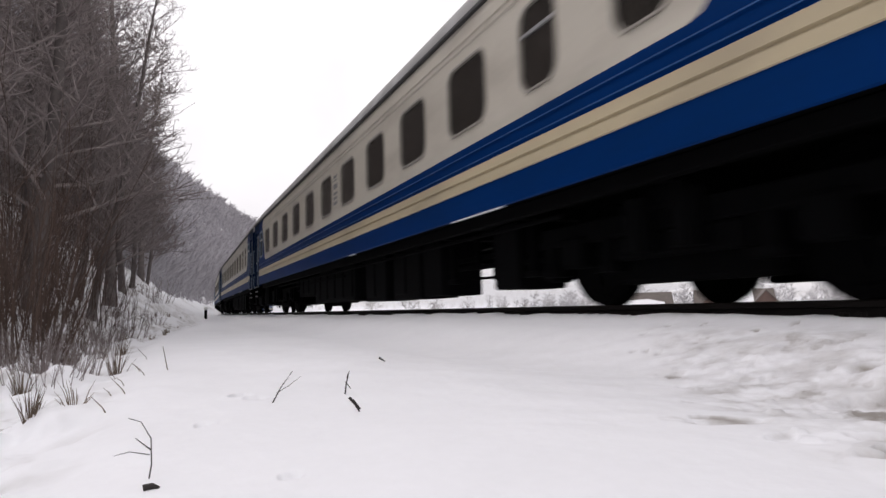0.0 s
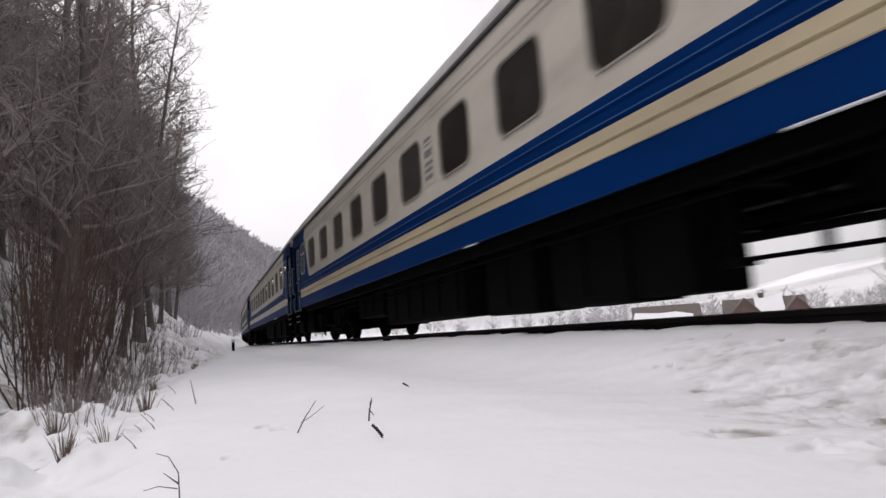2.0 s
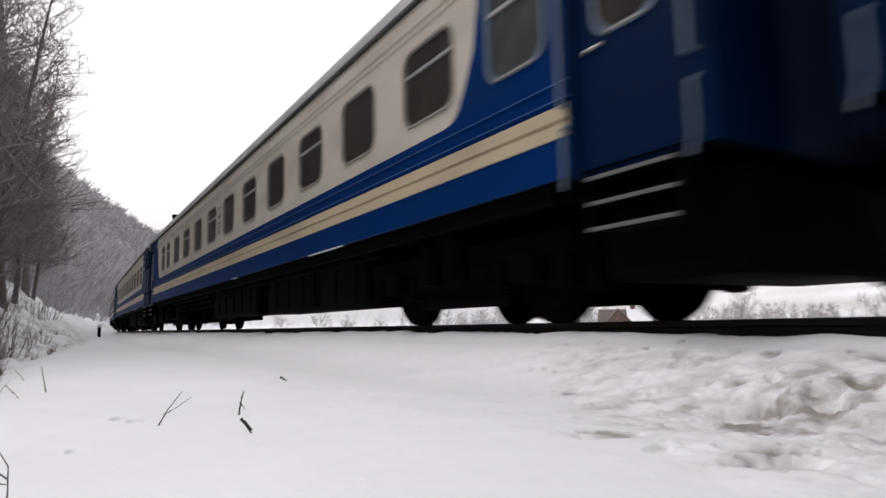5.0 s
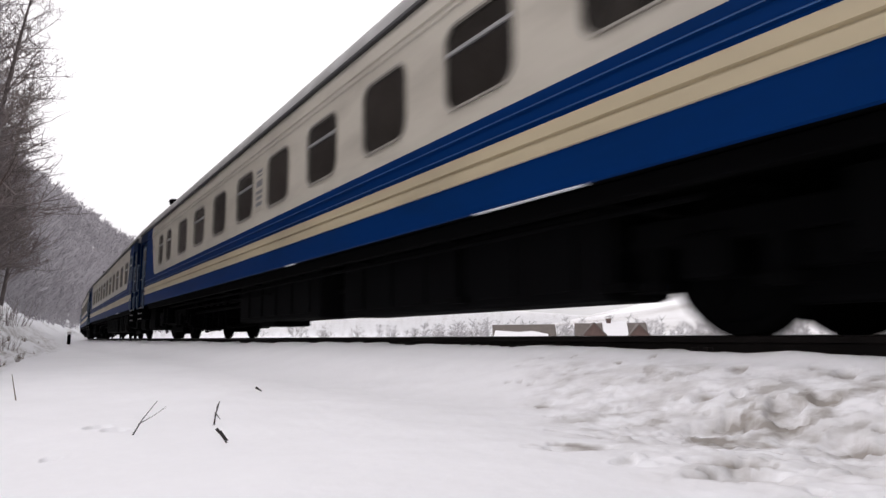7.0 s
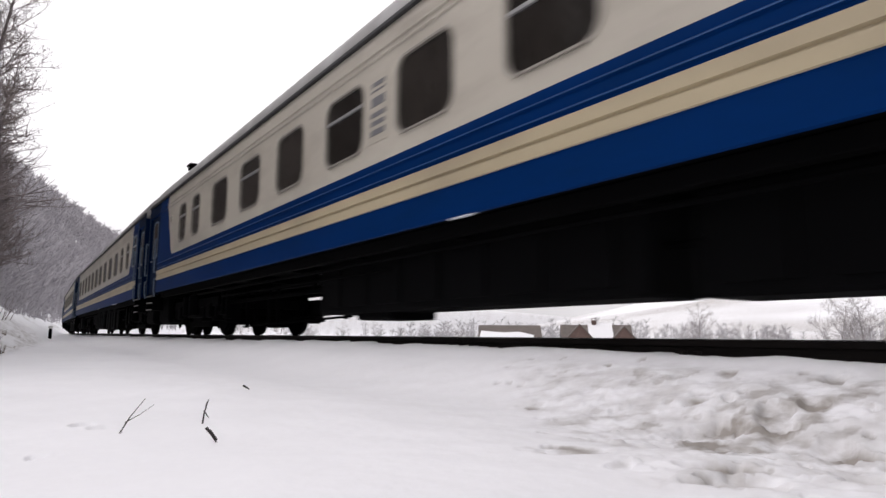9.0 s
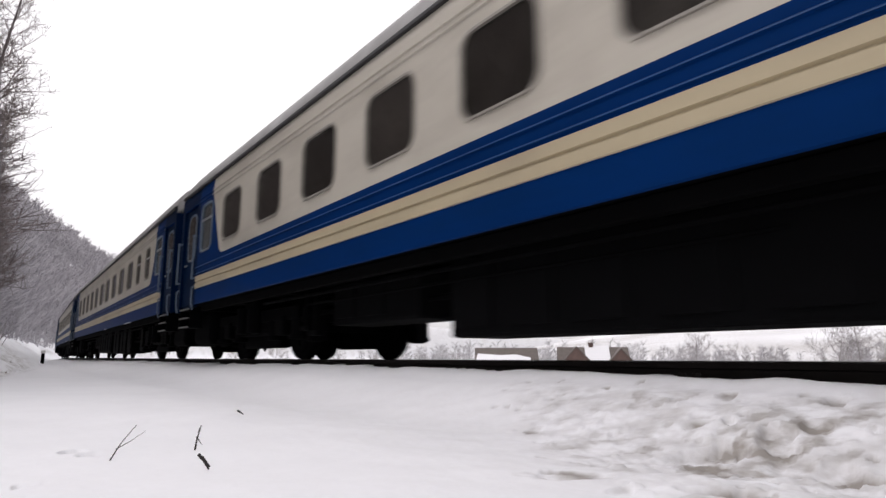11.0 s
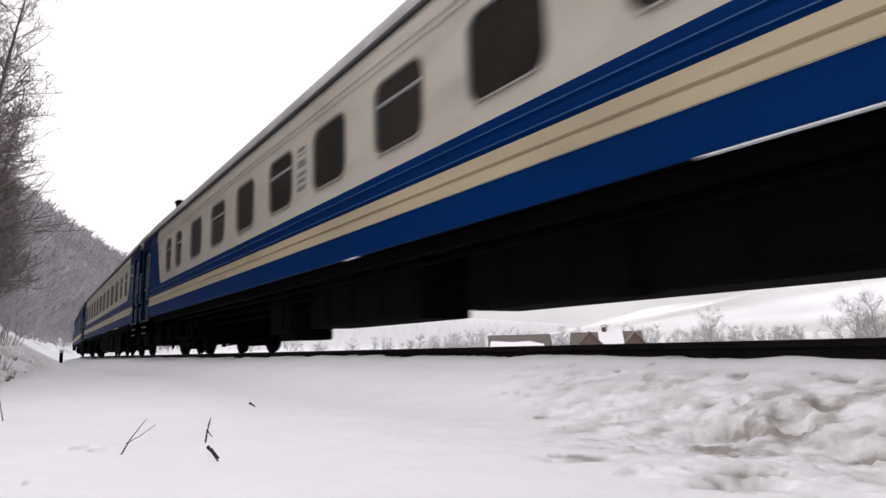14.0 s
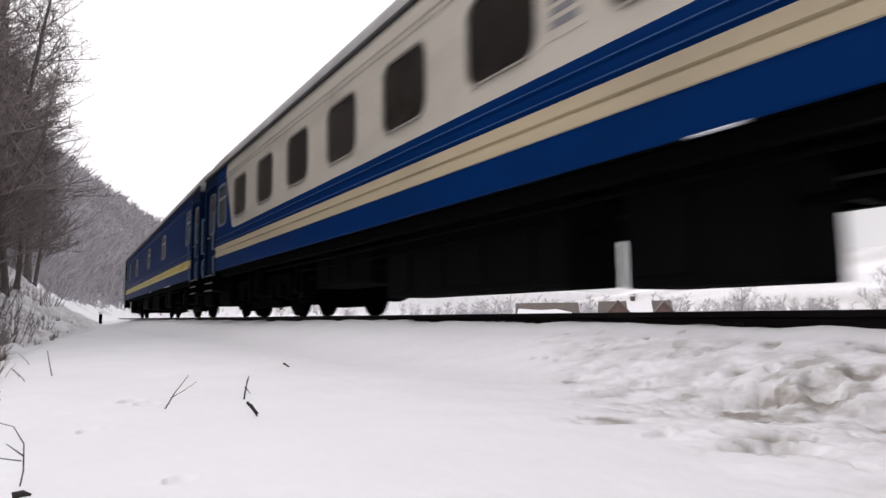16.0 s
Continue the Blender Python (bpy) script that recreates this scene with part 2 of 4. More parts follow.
# boot prints and thrown clods: x, y, size, depth, turn
PRINTS = [(2.32, 1.50, 0.17, 0.034, -25), (3.21, 1.40, 0.10, 0.028, 10), (2.66, 1.74, 0.08, 0.025, -30), (2.69, 1.63, 0.05, 0.031, 50), (3.02, 2.09, 0.06, 0.019, -20), (3.14, 1.89, 0.07, 0.022, 25),
          (2.31, 1.19, 0.13, 0.016, 30), (2.57, 1.37, 0.13, 0.031, 35), (2.76, 1.30, 0.10, 0.031, 40), (2.13, 1.28, 0.06, 0.031, -40), (2.01, 1.14, 0.06, 0.031, -40), (1.69, 1.03, 0.13, 0.025, -38), (1.51, 0.88, 0.12, 0.031, -30),
          (2.30, 1.02, 0.12, 0.031, 20), (1.84, 0.74, 0.12, 0.031, 30), (1.46, 1.43, 0.12, 0.007, 0), (2.34, 2.49, 0.07, 0.012, 20), (1.44, 1.19, 0.05, 0.012, 20), (2.45, 2.05, 0.05, 0.019, -10), (2.9, 2.9, 0.08, 0.012, 0)]
dice = random.Random(9)
for _ in range(34):
    a, b = dice.random(), dice.random()
    PRINTS.append((1.25 + 2.15 * a ** 0.8, 0.65 + 3.4 * b ** 1.5, dice.uniform(0.02, 0.05), dice.uniform(0.010, 0.028), dice.uniform(0, 180)))
for _ in range(70):
    PRINTS.append((1.4 + 2.0 * dice.random(), 0.7 + 2.6 * dice.random() ** 1.3, dice.uniform(0.016, 0.034), dice.uniform(0.010, 0.020), dice.uniform(0, 180)))
for _ in range(50):
    PRINTS.append((1.3 + 1.8 * dice.random(), 0.65 + 2.4 * dice.random(), dice.uniform(0.02, 0.045), -dice.uniform(0.005, 0.014), dice.uniform(0, 180)))
PRINTS += [(0.30, 2.85, 0.07, 0.035, 60), (0.25, 1.43, 0.03, 0.02, 0), (0.09, 2.17, 0.06, 0.03, 30), (0.0, 1.50, 0.06, 0.02, 20), (0.36, 2.72, 0.04, 0.03, 10)]


def ground(x, y):
    """Height of the snow and its tint, for soil, brush and shaded hollows."""
    d = x - track_x(y)
    r = math.hypot(x, y)
    z, soil = -0.33, 0.0
    z += 0.20 * ease(-2.6, -0.95, d)                       # shoulder up to the rail
    z -= 0.05 * math.exp(-((d + 2.2) / 0.5) ** 2)        # trodden hollow beside it
    verge = -4.72 + 1.5 * ease(6, 30, y)                   # edge of the level shoulder, then a ditch and the bank
    foot = -5.6 + 2.9 * ease(10, 36, y)
    past = verge - d
    z -= 0.13 * ease(-0.15, 0.55, past) * (1 - 0.5 * ease(30, 60, y))
    z -= 0.03 * ease(-0.2, 0.1, past)
    if d < foot:
        q = foot - d
        h = (0.62 + 0.5 * ease(3, 30, q)) * (1 - 0.35 * ease(350, 600, y)) * q
        z += h / (1 + (h / 95) ** 4) ** 0.25
        z += 0.9 * fbm(x, y, 0.25) * ease(0.5, 5, q) + 0.16 * fbm(x + 3, y, 0.9) * ease(0.0, 1.2, q) * (1 - ease(40, 90, r))
    if d > 0.9:
        z -= 0.14 * ease(1.0, 2.6, d) + 3.6 * ease(2.8, 10, d)
        if d > 60:
            soil = 1.5 * ease(70, 170, d) * (0.6 + 0.9 * fbm(x, y, 0.006))
            z += 95 * ease(150, 900, d) * (0.75 + 0.5 * fbm(x, y, 0.0022)) + 0.6 * fbm(x, y, 0.02)
    if r < 60 and abs(d) > 0.72:
        near = 1 - ease(20, 60, r)
        z += near * (0.022 * fbm(x, y, 0.8) + 0.004 * fbm(x, y, 4.0))
    if r < 9 and -3.7 < d < -0.8:
        rough = ease(-3.7, -2.6, d) * (1 - ease(4, 8, r)) * (1 - 0.75 * ease(-1.7, -1.2, d)) * (0.12 + 0.88 * ease(-0.15, 0.45, x - 0.45 - 0.72 * y))
        z += rough * (0.008 * fbm(x, y, 2.2) + 0.010 * fbm(x + 7, y, 6.5) + 0.012 * abs(fbm(x, y, 13)))
        soil = rough * 0.5 * (1 - ease(-1.2, -0.85, d) * 0.4)
        # kicked-up slabs and clods, each at its own height, low ones tinted for dirt and shade
        churn = ease(-0.15, 0.55, x - 0.45 - 0.72 * y) * (1 - 0.8 * ease(2.4, 4.6, r)) * ease(-3.4, -2.6, d) * (1 - ease(-1.5, -1.05, d))
        if churn > 0.01:
            wx, wy = x + 0.10 * fbm(x, y, 3.0), y + 0.10 * fbm(x + 5, y, 3.0)
            for scale, tall in ((2.3, 0.010), (5.5, 0.008)):
                gaps, seats = noise.voronoi(Vector((wx * scale, wy * scale * 1.5, 0.4)))
                lift = noise.noise(seats[0] * 7.3) + 0.5 * noise.noise(seats[0] * 3.1)
                lift = math.copysign(max(0.0, abs(lift) - 0.16), lift) * 1.4
                edge = ease(0.0, 0.16, gaps[1] - gaps[0])
                z += churn * tall * (1.3 * lift * edge - 0.12 * (1 - edge))
                soil += churn * (1.0 if tall > 0.009 else 0.6) * ease(-0.04, -0.4, lift)
    if r < 7 and x > 0.1:
        for px, py, rad, deep, turn in PRINTS:
            dx, dy = x - px, y - py
            if abs(dx) < 2.4 * rad and abs(dy) < 2.4 * rad and (px < 1.1 or px > 0.42 + 0.68 * py):
                c, s = math.cos(radians(turn)), math.sin(radians(turn))
                a, b = (dx * c + dy * s) / rad, (dy * c - dx * s) / (rad * 0.55)
                q = math.sqrt(a * a + b * b) * (1 + 0.5 * fbm(x, y, 9.0, 2))
                z += -0.95 * deep * math.exp(-q ** 8) + 0.08 * deep * math.exp(-((q - 1.25) / 0.25) ** 2)
                # the inside of a print is coloured for dirt and its own shadow
                if px > 1.15:
                    soil = max(soil, 1.3 * math.exp(-(q / 1.1) ** 6) if deep > 0 else 0.0)
    if past > -0.5 and r < 40 and y > -6:
        lump = ease(-0.15, 0.5, past) * (1 - 0.6 * ease(12, 40, r))
        swell = fbm(x, y, 1.5)
        z += lump * (0.12 * swell + 0.17 * max(0.0, fbm(x + 9, y + 2, 2.8)) + 0.03 * fbm(x, y, 8.0)) + 0.02 * ease(-0.5, 0.1, past) * fbm(x, y, 3.1)
        # hollows of the verge are tinted brown, for soil and for their shade
        soil = max(soil, 1.5 * lump * ease(0.12, -0.2, swell), 0.9 * lump * ease(0.15, 0.5, fbm(x + 20, y, 3.5)))
    if d < foot - 1.0:
        soil = max(soil, 0.9 * ease(foot - 1.0, foot - 3, d) * ease(0.0, 0.45, fbm(x, y, 0.5)), 0.6 * ease(foot - 5, foot - 12, d))
    if -0.84 < d < 0.95:
        z = min(z, -0.135)
    elif -1.25 < d <= -0.84:
        z += (0.035 + 0.02 * ease(2.4, 4.0, y) + 0.02 * fbm(x, y, 2.5)) * (1 - ease(-1.0, -1.25, d))
    return z, soil


def make_ground():
    angles = [radians(-16 + 0.22 * i) for i in range(410)]
    while angles[-1] < radians(340):
        angles.append(angles[-1] + radians(3.0))
    radii = [0.25]
    while radii[-1] < 3800:
        radii.append(radii[-1] * (1.010 if radii[-1] < 5 else 1.02 if radii[-1] < 12 else 1.03))
    n, verts, soil, faces = len(angles), [], [], []
    for r in radii:
        for a in angles:
            x, y = r * math.sin(a), r * math.cos(a)
            z, s = ground(x, y)
            verts.append((x, y, z))
            soil.append(s)
    for i in range(len(radii) - 1):
        for k in range(n):
            k2 = (k + 1) % n
            faces.append((i * n + k, (i + 1) * n + k, (i + 1) * n + k2, i * n + k2))
    verts.append((0, 0, ground(0, 0)[0]))
    soil.append(0)
    for k in range(n):
        faces.append((len(verts) - 1, k, (k + 1) % n))
    ob = link("ground", verts, faces, SNOW, smooth=True)
    ob.data.attributes.new("soil", "FLOAT", "POINT").data.foreach_set("value", soil)
    tagged(ob, "snow-covered ground, trodden and soiled beside the track", "ground", kind="structure")


make_ground()


# ---- track ----
RAIL_SECTION = [(-0.075, -0.18), (0.075, -0.18), (0.075, -0.168), (0.012, -0.145), (0.010, -0.05), (0.034, -0.04), (0.037, -0.008), (0.028, 0.0), (-0.028, 0.0), (-0.037, -0.008), (-0.034, -0.04), (-0.010, -0.05), (-0.012, -0.145), (-0.075, -0.168)]


def make_rail(name, off):
    ys = [-70 + i * 2.5 for i in range(140)]
    verts, faces, index, k = [], [], [], len(RAIL_SECTION)
    for y in ys:
        a = radians(track_turn(y))
        cx, cy = track_x(y) + off * math.cos(a), y - off * math.sin(a)
        for u, z in RAIL_SECTION:
            verts.append((cx + u * math.cos(a), cy - u * math.sin(a), z))
    for i in range(len(ys) - 1):
        for j in range(k):
            faces.append((i * k + j, i * k + (j + 1) % k, (i + 1) * k + (j + 1) % k, (i + 1) * k + j))
            index.append(1 if j == 7 else 0)
    ob = link(name, verts, faces, [RUST, HEAD], index)
    tagged(ob, "dark rusty steel rail half buried in snow", "rail", "rails of the track", "structure")


make_rail("rail", -0.76)
make_rail("rail", 0.76)


def make_fastening():
    root = tagged(new("rail_fastening"), "dark iron rail clip with bolt showing through snow", "rail fastening")
    root.matrix_basis = pose(3.60, 2.40, -0.13)
    bm = box(bmesh.new(), -0.09, 0.06, -0.09, 0.09, -0.02, 0.015, 0.006)
    part("base_plate", bm, RUST, root)
    for dy in (-0.05, 0.05):
        bm = cyl(bmesh.new(), (-0.035, dy, 0.01), (-0.035, dy, 0.055), 0.018, seg=8)
        cyl(bm, (-0.035, dy, 0.035), (-0.035, dy, 0.06), 0.03, seg=6)
        part("bolt", bm, RUST, root)
    bm = bmesh.new()
    box(bm, -0.02, 0.06, -0.07, 0.07, 0.012, 0.035, 0.008)
    part("clip", bm, RUST, root)


make_fastening()

# ---- coaches ----
LONG = 24.54            # from coupling to coupling
from mathutils.geometry import tessellate_polygon


def along(u):
    """Local y of a place u metres from the coach's rear coupling."""
    return LONG / 2 - u


def rounded(w, h, r, n=5):
    pts = []
    for cx, cy, a0 in ((w / 2 - r, h / 2 - r, 0), (-w / 2 + r, h / 2 - r, 90), (-w / 2 + r, -h / 2 + r, 180), (w / 2 - r, -h / 2 + r, 270)):
        for i in range(n):
            a = radians(a0 + 90 * i / (n - 1))
            pts.append((cx + r * math.cos(a), cy + r * math.sin(a)))
    return pts


def ring_mesh(w, h, r, edge, mat, name, parent, proud=0.014, deep=0.035):
    """A window frame: outside is -x."""
    a, b = rounded(w + 2 * edge, h + 2 * edge, r + edge), rounded(w - 0.012, h - 0.012, r)
    n, v, f = len(a), [], []
    for pts, x in ((a, 0.0), (a, -proud), (b, -proud), (b, deep)):
        v += [(x, p, q) for p, q in pts]
    for k in range(3):
        for i in range(n):
            j = (i + 1) % n
            f.append((k * n + i, k * n + j, (k + 1) * n + j, (k + 1) * n + i))
    return link(name, v, f, mat, parent=parent)


def pane_mesh(w, h, r, x, mat, name, parent):
    pts = rounded(w, h, r)
    v = [(x, p, q) for p, q in pts] + [(x + 0.008, p, q) for p, q in pts]
    n = len(pts)
    f = [tuple(range(n)), tuple(range(2 * n - 1, n - 1, -1))] + [(i, i + n, (i + 1) % n + n, (i + 1) % n) for i in range(n)]
    return link(name, v, f, mat, parent=parent)


WIN_Z0, WIN_Z1 = 1.955, 2.715
PROTO = {}


def window_part(kind, parent, m):
    """kind: wide, vent, narrow, washroom, entry."""
    if kind not in PROTO:
        w, h, r, frame_mat, pane_mat, edge = {
            "wide": (0.92, 0.76, 0.15, FRAME, GLASS, 0.020), "vent": (0.92, 0.76, 0.15, FRAME, GLASS, 0.020), "narrow": (0.57, 0.78, 0.15, FRAME, GLASS, 0.020),
            "washroom": (0.68, 0.84, 0.14, RAILING, MILK, 0.030), "entry": (0.50, 0.86, 0.14, RAILING, GLASS, 0.032)}[kind]
        ob = ring_mesh(w, h, r, edge, frame_mat, "window" if kind != "entry" else "door_window", parent)
        pane_mesh(w, h, r, -0.010 if kind == "entry" else 0.018, pane_mat, "pane", ob)
        if kind in ("vent", "narrow", "washroom"):
            bm = box(bmesh.new(), -0.004, 0.02, -w / 2 + 0.01, w / 2 - 0.01, h * 0.16, h * 0.16 + 0.035, 0.004)
            part("glazing_bar", bm, CHROME, ob)
        bm = box(bmesh.new(), -0.022, 0.0, -w / 2 + 0.10, w / 2 - 0.10, -h / 2 - 0.022, -h / 2 - 0.004, 0.004)
        part("drip_sill", bm, FRAME, ob)
        ob.matrix_basis = m
        PROTO[kind] = ob
        return ob
    src = PROTO[kind]
    ob = again(src, m, parent)
    for c in src.children:
        again(c, c.matrix_basis.copy(), ob)
    return ob


def side_place(side, u, z):
    """Pose of a piece on the side wall; side -1 is towards the footpath."""
    return pose(side * HALF, along(u), z, 0, 0, 0 if side < 0 else 180)


LAYOUT = {
    "X": dict(wide=[6.1 + 1.63 * i for i in range(10)], narrow=[3.60, 4.67], rear_wash=False, vents={1, 3, 5, 7, 9}, sign=12.05),
    "U": dict(wide=[6.1 + 1.63 * i for i in range(10)], narrow=[3.60, 4.67], rear_wash=False, vents={1, 3, 5, 7, 9}, sign=12.05),
    "W": dict(wide=[6.1 + 1.63 * i for i in range(10)], narrow=[3.60, 4.67], rear_wash=False, vents={1, 3, 5, 7, 9}, sign=12.05),
    "Y": dict(wide=[3.04 + 1.652 * i for i in range(10)], narrow=[19.55, 20.88], rear_wash=True, vents=set(), sign=12.34),
    "V": dict(wide=[3.04 + 1.652 * i for i in range(10)], narrow=[19.55, 20.88], rear_wash=True, vents=set(), sign=12.34),
    "Z": dict(wide=[7.2, 12.4, 17.0], narrow=[3.6], rear_wash=True, vents={0, 1, 2}, sign=None),
}
REAR = [(1.755, 3.12), (1.775, 3.0), (1.83, 2.92), (1.95, 2.86), (2.84, 2.44)]
FRONT = [(1.755, 3.0), (1.78, 2.88), (1.86, 2.78), (2.0, 2.69), (2.3, 2.54), (2.84, 2.42)]


def coach_shell(kind, root, holes):
    """Side walls with their ribs and window openings, and the end walls."""
    v, f, mi = [], [], []
    mats = [BLUE, WHITE, CREAM, BLACK, DULLBLUE, RIDGE] if kind != "Z" else [BLUE, BLUE, YELLOW, BLACK, DULLBLUE, RIDGE]

    def quad(a, b, c, d, m):
        k = len(v)
        v.extend((a, b, c, d))
        f.append((k, k + 1, k + 2, k + 3))
        mi.append(m)

    def strip(profile, u0, u1, m, side, edge=None):
        for (z0, o0), (z1, o1) in zip(profile, profile[1:]):
            x0, x1 = side * (HALF + o0), side * (HALF + o1)
            quad((x0, along(u0), z0), (x0, along(u1), z0), (x1, along(u1), z1), (x1, along(u0), z1), edge if edge is not None and o0 > 0 and o1 > 0 else m)

    def ribs(z0, z1, centres, wide=0.014):
        p = [(z0, 0.0)]
        for c in centres:
            p += [(c - wide - 0.012, 0.0), (c - wide, 0.016), (c + wide, 0.016), (c + wide + 0.012, 0.0)]
        return p + [(z1, 0.0)]

    lower = [(0.985, -0.012), (0.998, 0.0), (1.25, 0.0), (1.268, 0.004)]
    stripe = [(1.268, 0.002), (1.276, 0.014), (1.368, 0.014), (1.374, -0.008), (1.390, -0.008), (1.400, 0.014), (1.492, 0.014), (1.50, 0.002)]
    band = ribs(1.50, 1.755, (1.540, 1.66), 0.004)
    top = ribs(2.84, 3.06, (2.89, 2.965), 0.012) + [(3.13, -0.006), (3.17, -0.012)]
    e0, e1 = 1.58, LONG - 1.42
    for side in (-1, 1):
        strip(lower, e0, e1, 0, side)
        strip(stripe, e0, e1, 2, side)
        strip(band, e0, e1, 0, side, 5)
        strip(top, e0, 2.42, 0, side)
        strip(top, 2.42, LONG - 2.4, 1, side)
        strip(top, LONG - 2.4, e1, 0, side)
        rear = [(u, z) for z, u in REAR]
        front = [(LONG - u, z) for z, u in FRONT]
        white = rear + front[::-1]
        blue_r = [(e0, 1.755)] + rear + [(e0, 2.84)]
        blue_f = [(e1, 1.755), (e1, 2.84)] + front[::-1]
        for outline, m in ((white, 1), (blue_r, 0), (blue_f, 0)):
            us = [p[0] for p in outline]
            inside = [h for h in holes if min(us) < h[0] < max(us) and ((m == 1) == h[4])]
            loops = [outline] + [[(hu + p, hz + q) for p, q in rounded(w, h, 0.145)] for hu, hz, w, h, _ in inside]
            base = len(v)
            for lp in loops:
                v.extend((side * HALF, along(u), z) for u, z in lp)
            for t in tessellate_polygon([[Vector((u, z, 0)) for u, z in lp] for lp in loops]):
                f.append(tuple(base + i for i in t))
                mi.append(m)
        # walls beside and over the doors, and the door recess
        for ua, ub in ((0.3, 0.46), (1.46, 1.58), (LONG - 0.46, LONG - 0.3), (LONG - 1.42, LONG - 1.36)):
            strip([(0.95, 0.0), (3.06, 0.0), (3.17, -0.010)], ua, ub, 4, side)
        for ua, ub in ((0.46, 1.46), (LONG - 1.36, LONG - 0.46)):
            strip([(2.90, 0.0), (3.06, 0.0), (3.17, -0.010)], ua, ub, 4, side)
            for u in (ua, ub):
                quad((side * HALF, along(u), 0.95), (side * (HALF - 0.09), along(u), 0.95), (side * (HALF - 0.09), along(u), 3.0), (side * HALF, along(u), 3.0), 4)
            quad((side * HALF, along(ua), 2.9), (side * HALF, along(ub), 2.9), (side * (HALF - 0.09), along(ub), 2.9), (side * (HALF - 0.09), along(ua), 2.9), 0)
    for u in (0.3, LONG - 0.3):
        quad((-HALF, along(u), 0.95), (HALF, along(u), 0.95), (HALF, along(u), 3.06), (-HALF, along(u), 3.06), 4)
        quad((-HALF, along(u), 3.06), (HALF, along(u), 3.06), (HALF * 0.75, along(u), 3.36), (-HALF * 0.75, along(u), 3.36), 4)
    quad((-HALF + 0.02, along(0.3), 0.992), (HALF - 0.02, along(0.3), 0.992), (HALF - 0.02, along(LONG - 0.3), 0.992), (-HALF + 0.02, along(LONG - 0.3), 0.992), 3)
    return link("body", v, f, mats, mi, root)


ROOF_ARC = [(0.0, 3.06), (0.016, 3.10), (0.03, 3.22), (0.075, 3.42), (0.22, 3.62), (0.55, 3.79), (1.0, 3.89), (1.5, 3.94)]


def coach_roof(root):
    section = [(-HALF + a, z) for a, z in ROOF_ARC] + [(HALF - a, z) for a, z in ROOF_ARC[-2::-1]]
    stations = [(0.3, 0.94), (0.5, 0.98), (1.0, 0.995), (1.8, 1.0)] + [(3.0 + 0.9 * i, 1.0) for i in range(21)] + [(LONG - 1.8, 1.0), (LONG - 1.0, 0.995), (LONG - 0.5, 0.98), (LONG - 0.3, 0.94)]
    v, f, n = [], [], len(section)
    for u, s in stations:
        for x, z in section:
            v.append((x * (1 if s == 1 else 0.97 + 0.03 * s), along(u), 3.06 + (z - 3.06) * s))
    for i in range(len(stations) - 1):
        for k in range(n - 1):
            f.append((i * n + k, i * n + k + 1, (i + 1) * n + k + 1, (i + 1) * n + k))
    f += [tuple(range(n)), tuple((len(stations) - 1) * n + k for k in range(n))]
    roof = link("roof", v, f, ROOF, parent=root, smooth=True, label="grey roof with patches of old snow")
    for side in (-1, 1):
        bm = box(bmesh.new(), side * HALF - 0.03, side * HALF + 0.022, along(LONG - 0.35), along(0.35), 3.165, 3.215, 0.008)
        part("gutter", bm, GUTTER, roof)
    for u in (6.0, 12.2, 18.4):
        bm = box(bmesh.new(), -0.3, 0.3, along(u) - 0.35, along(u) + 0.35, 3.90, 4.01, 0.03)
        part("roof_vent", bm, ROOF, roof)
    return roof


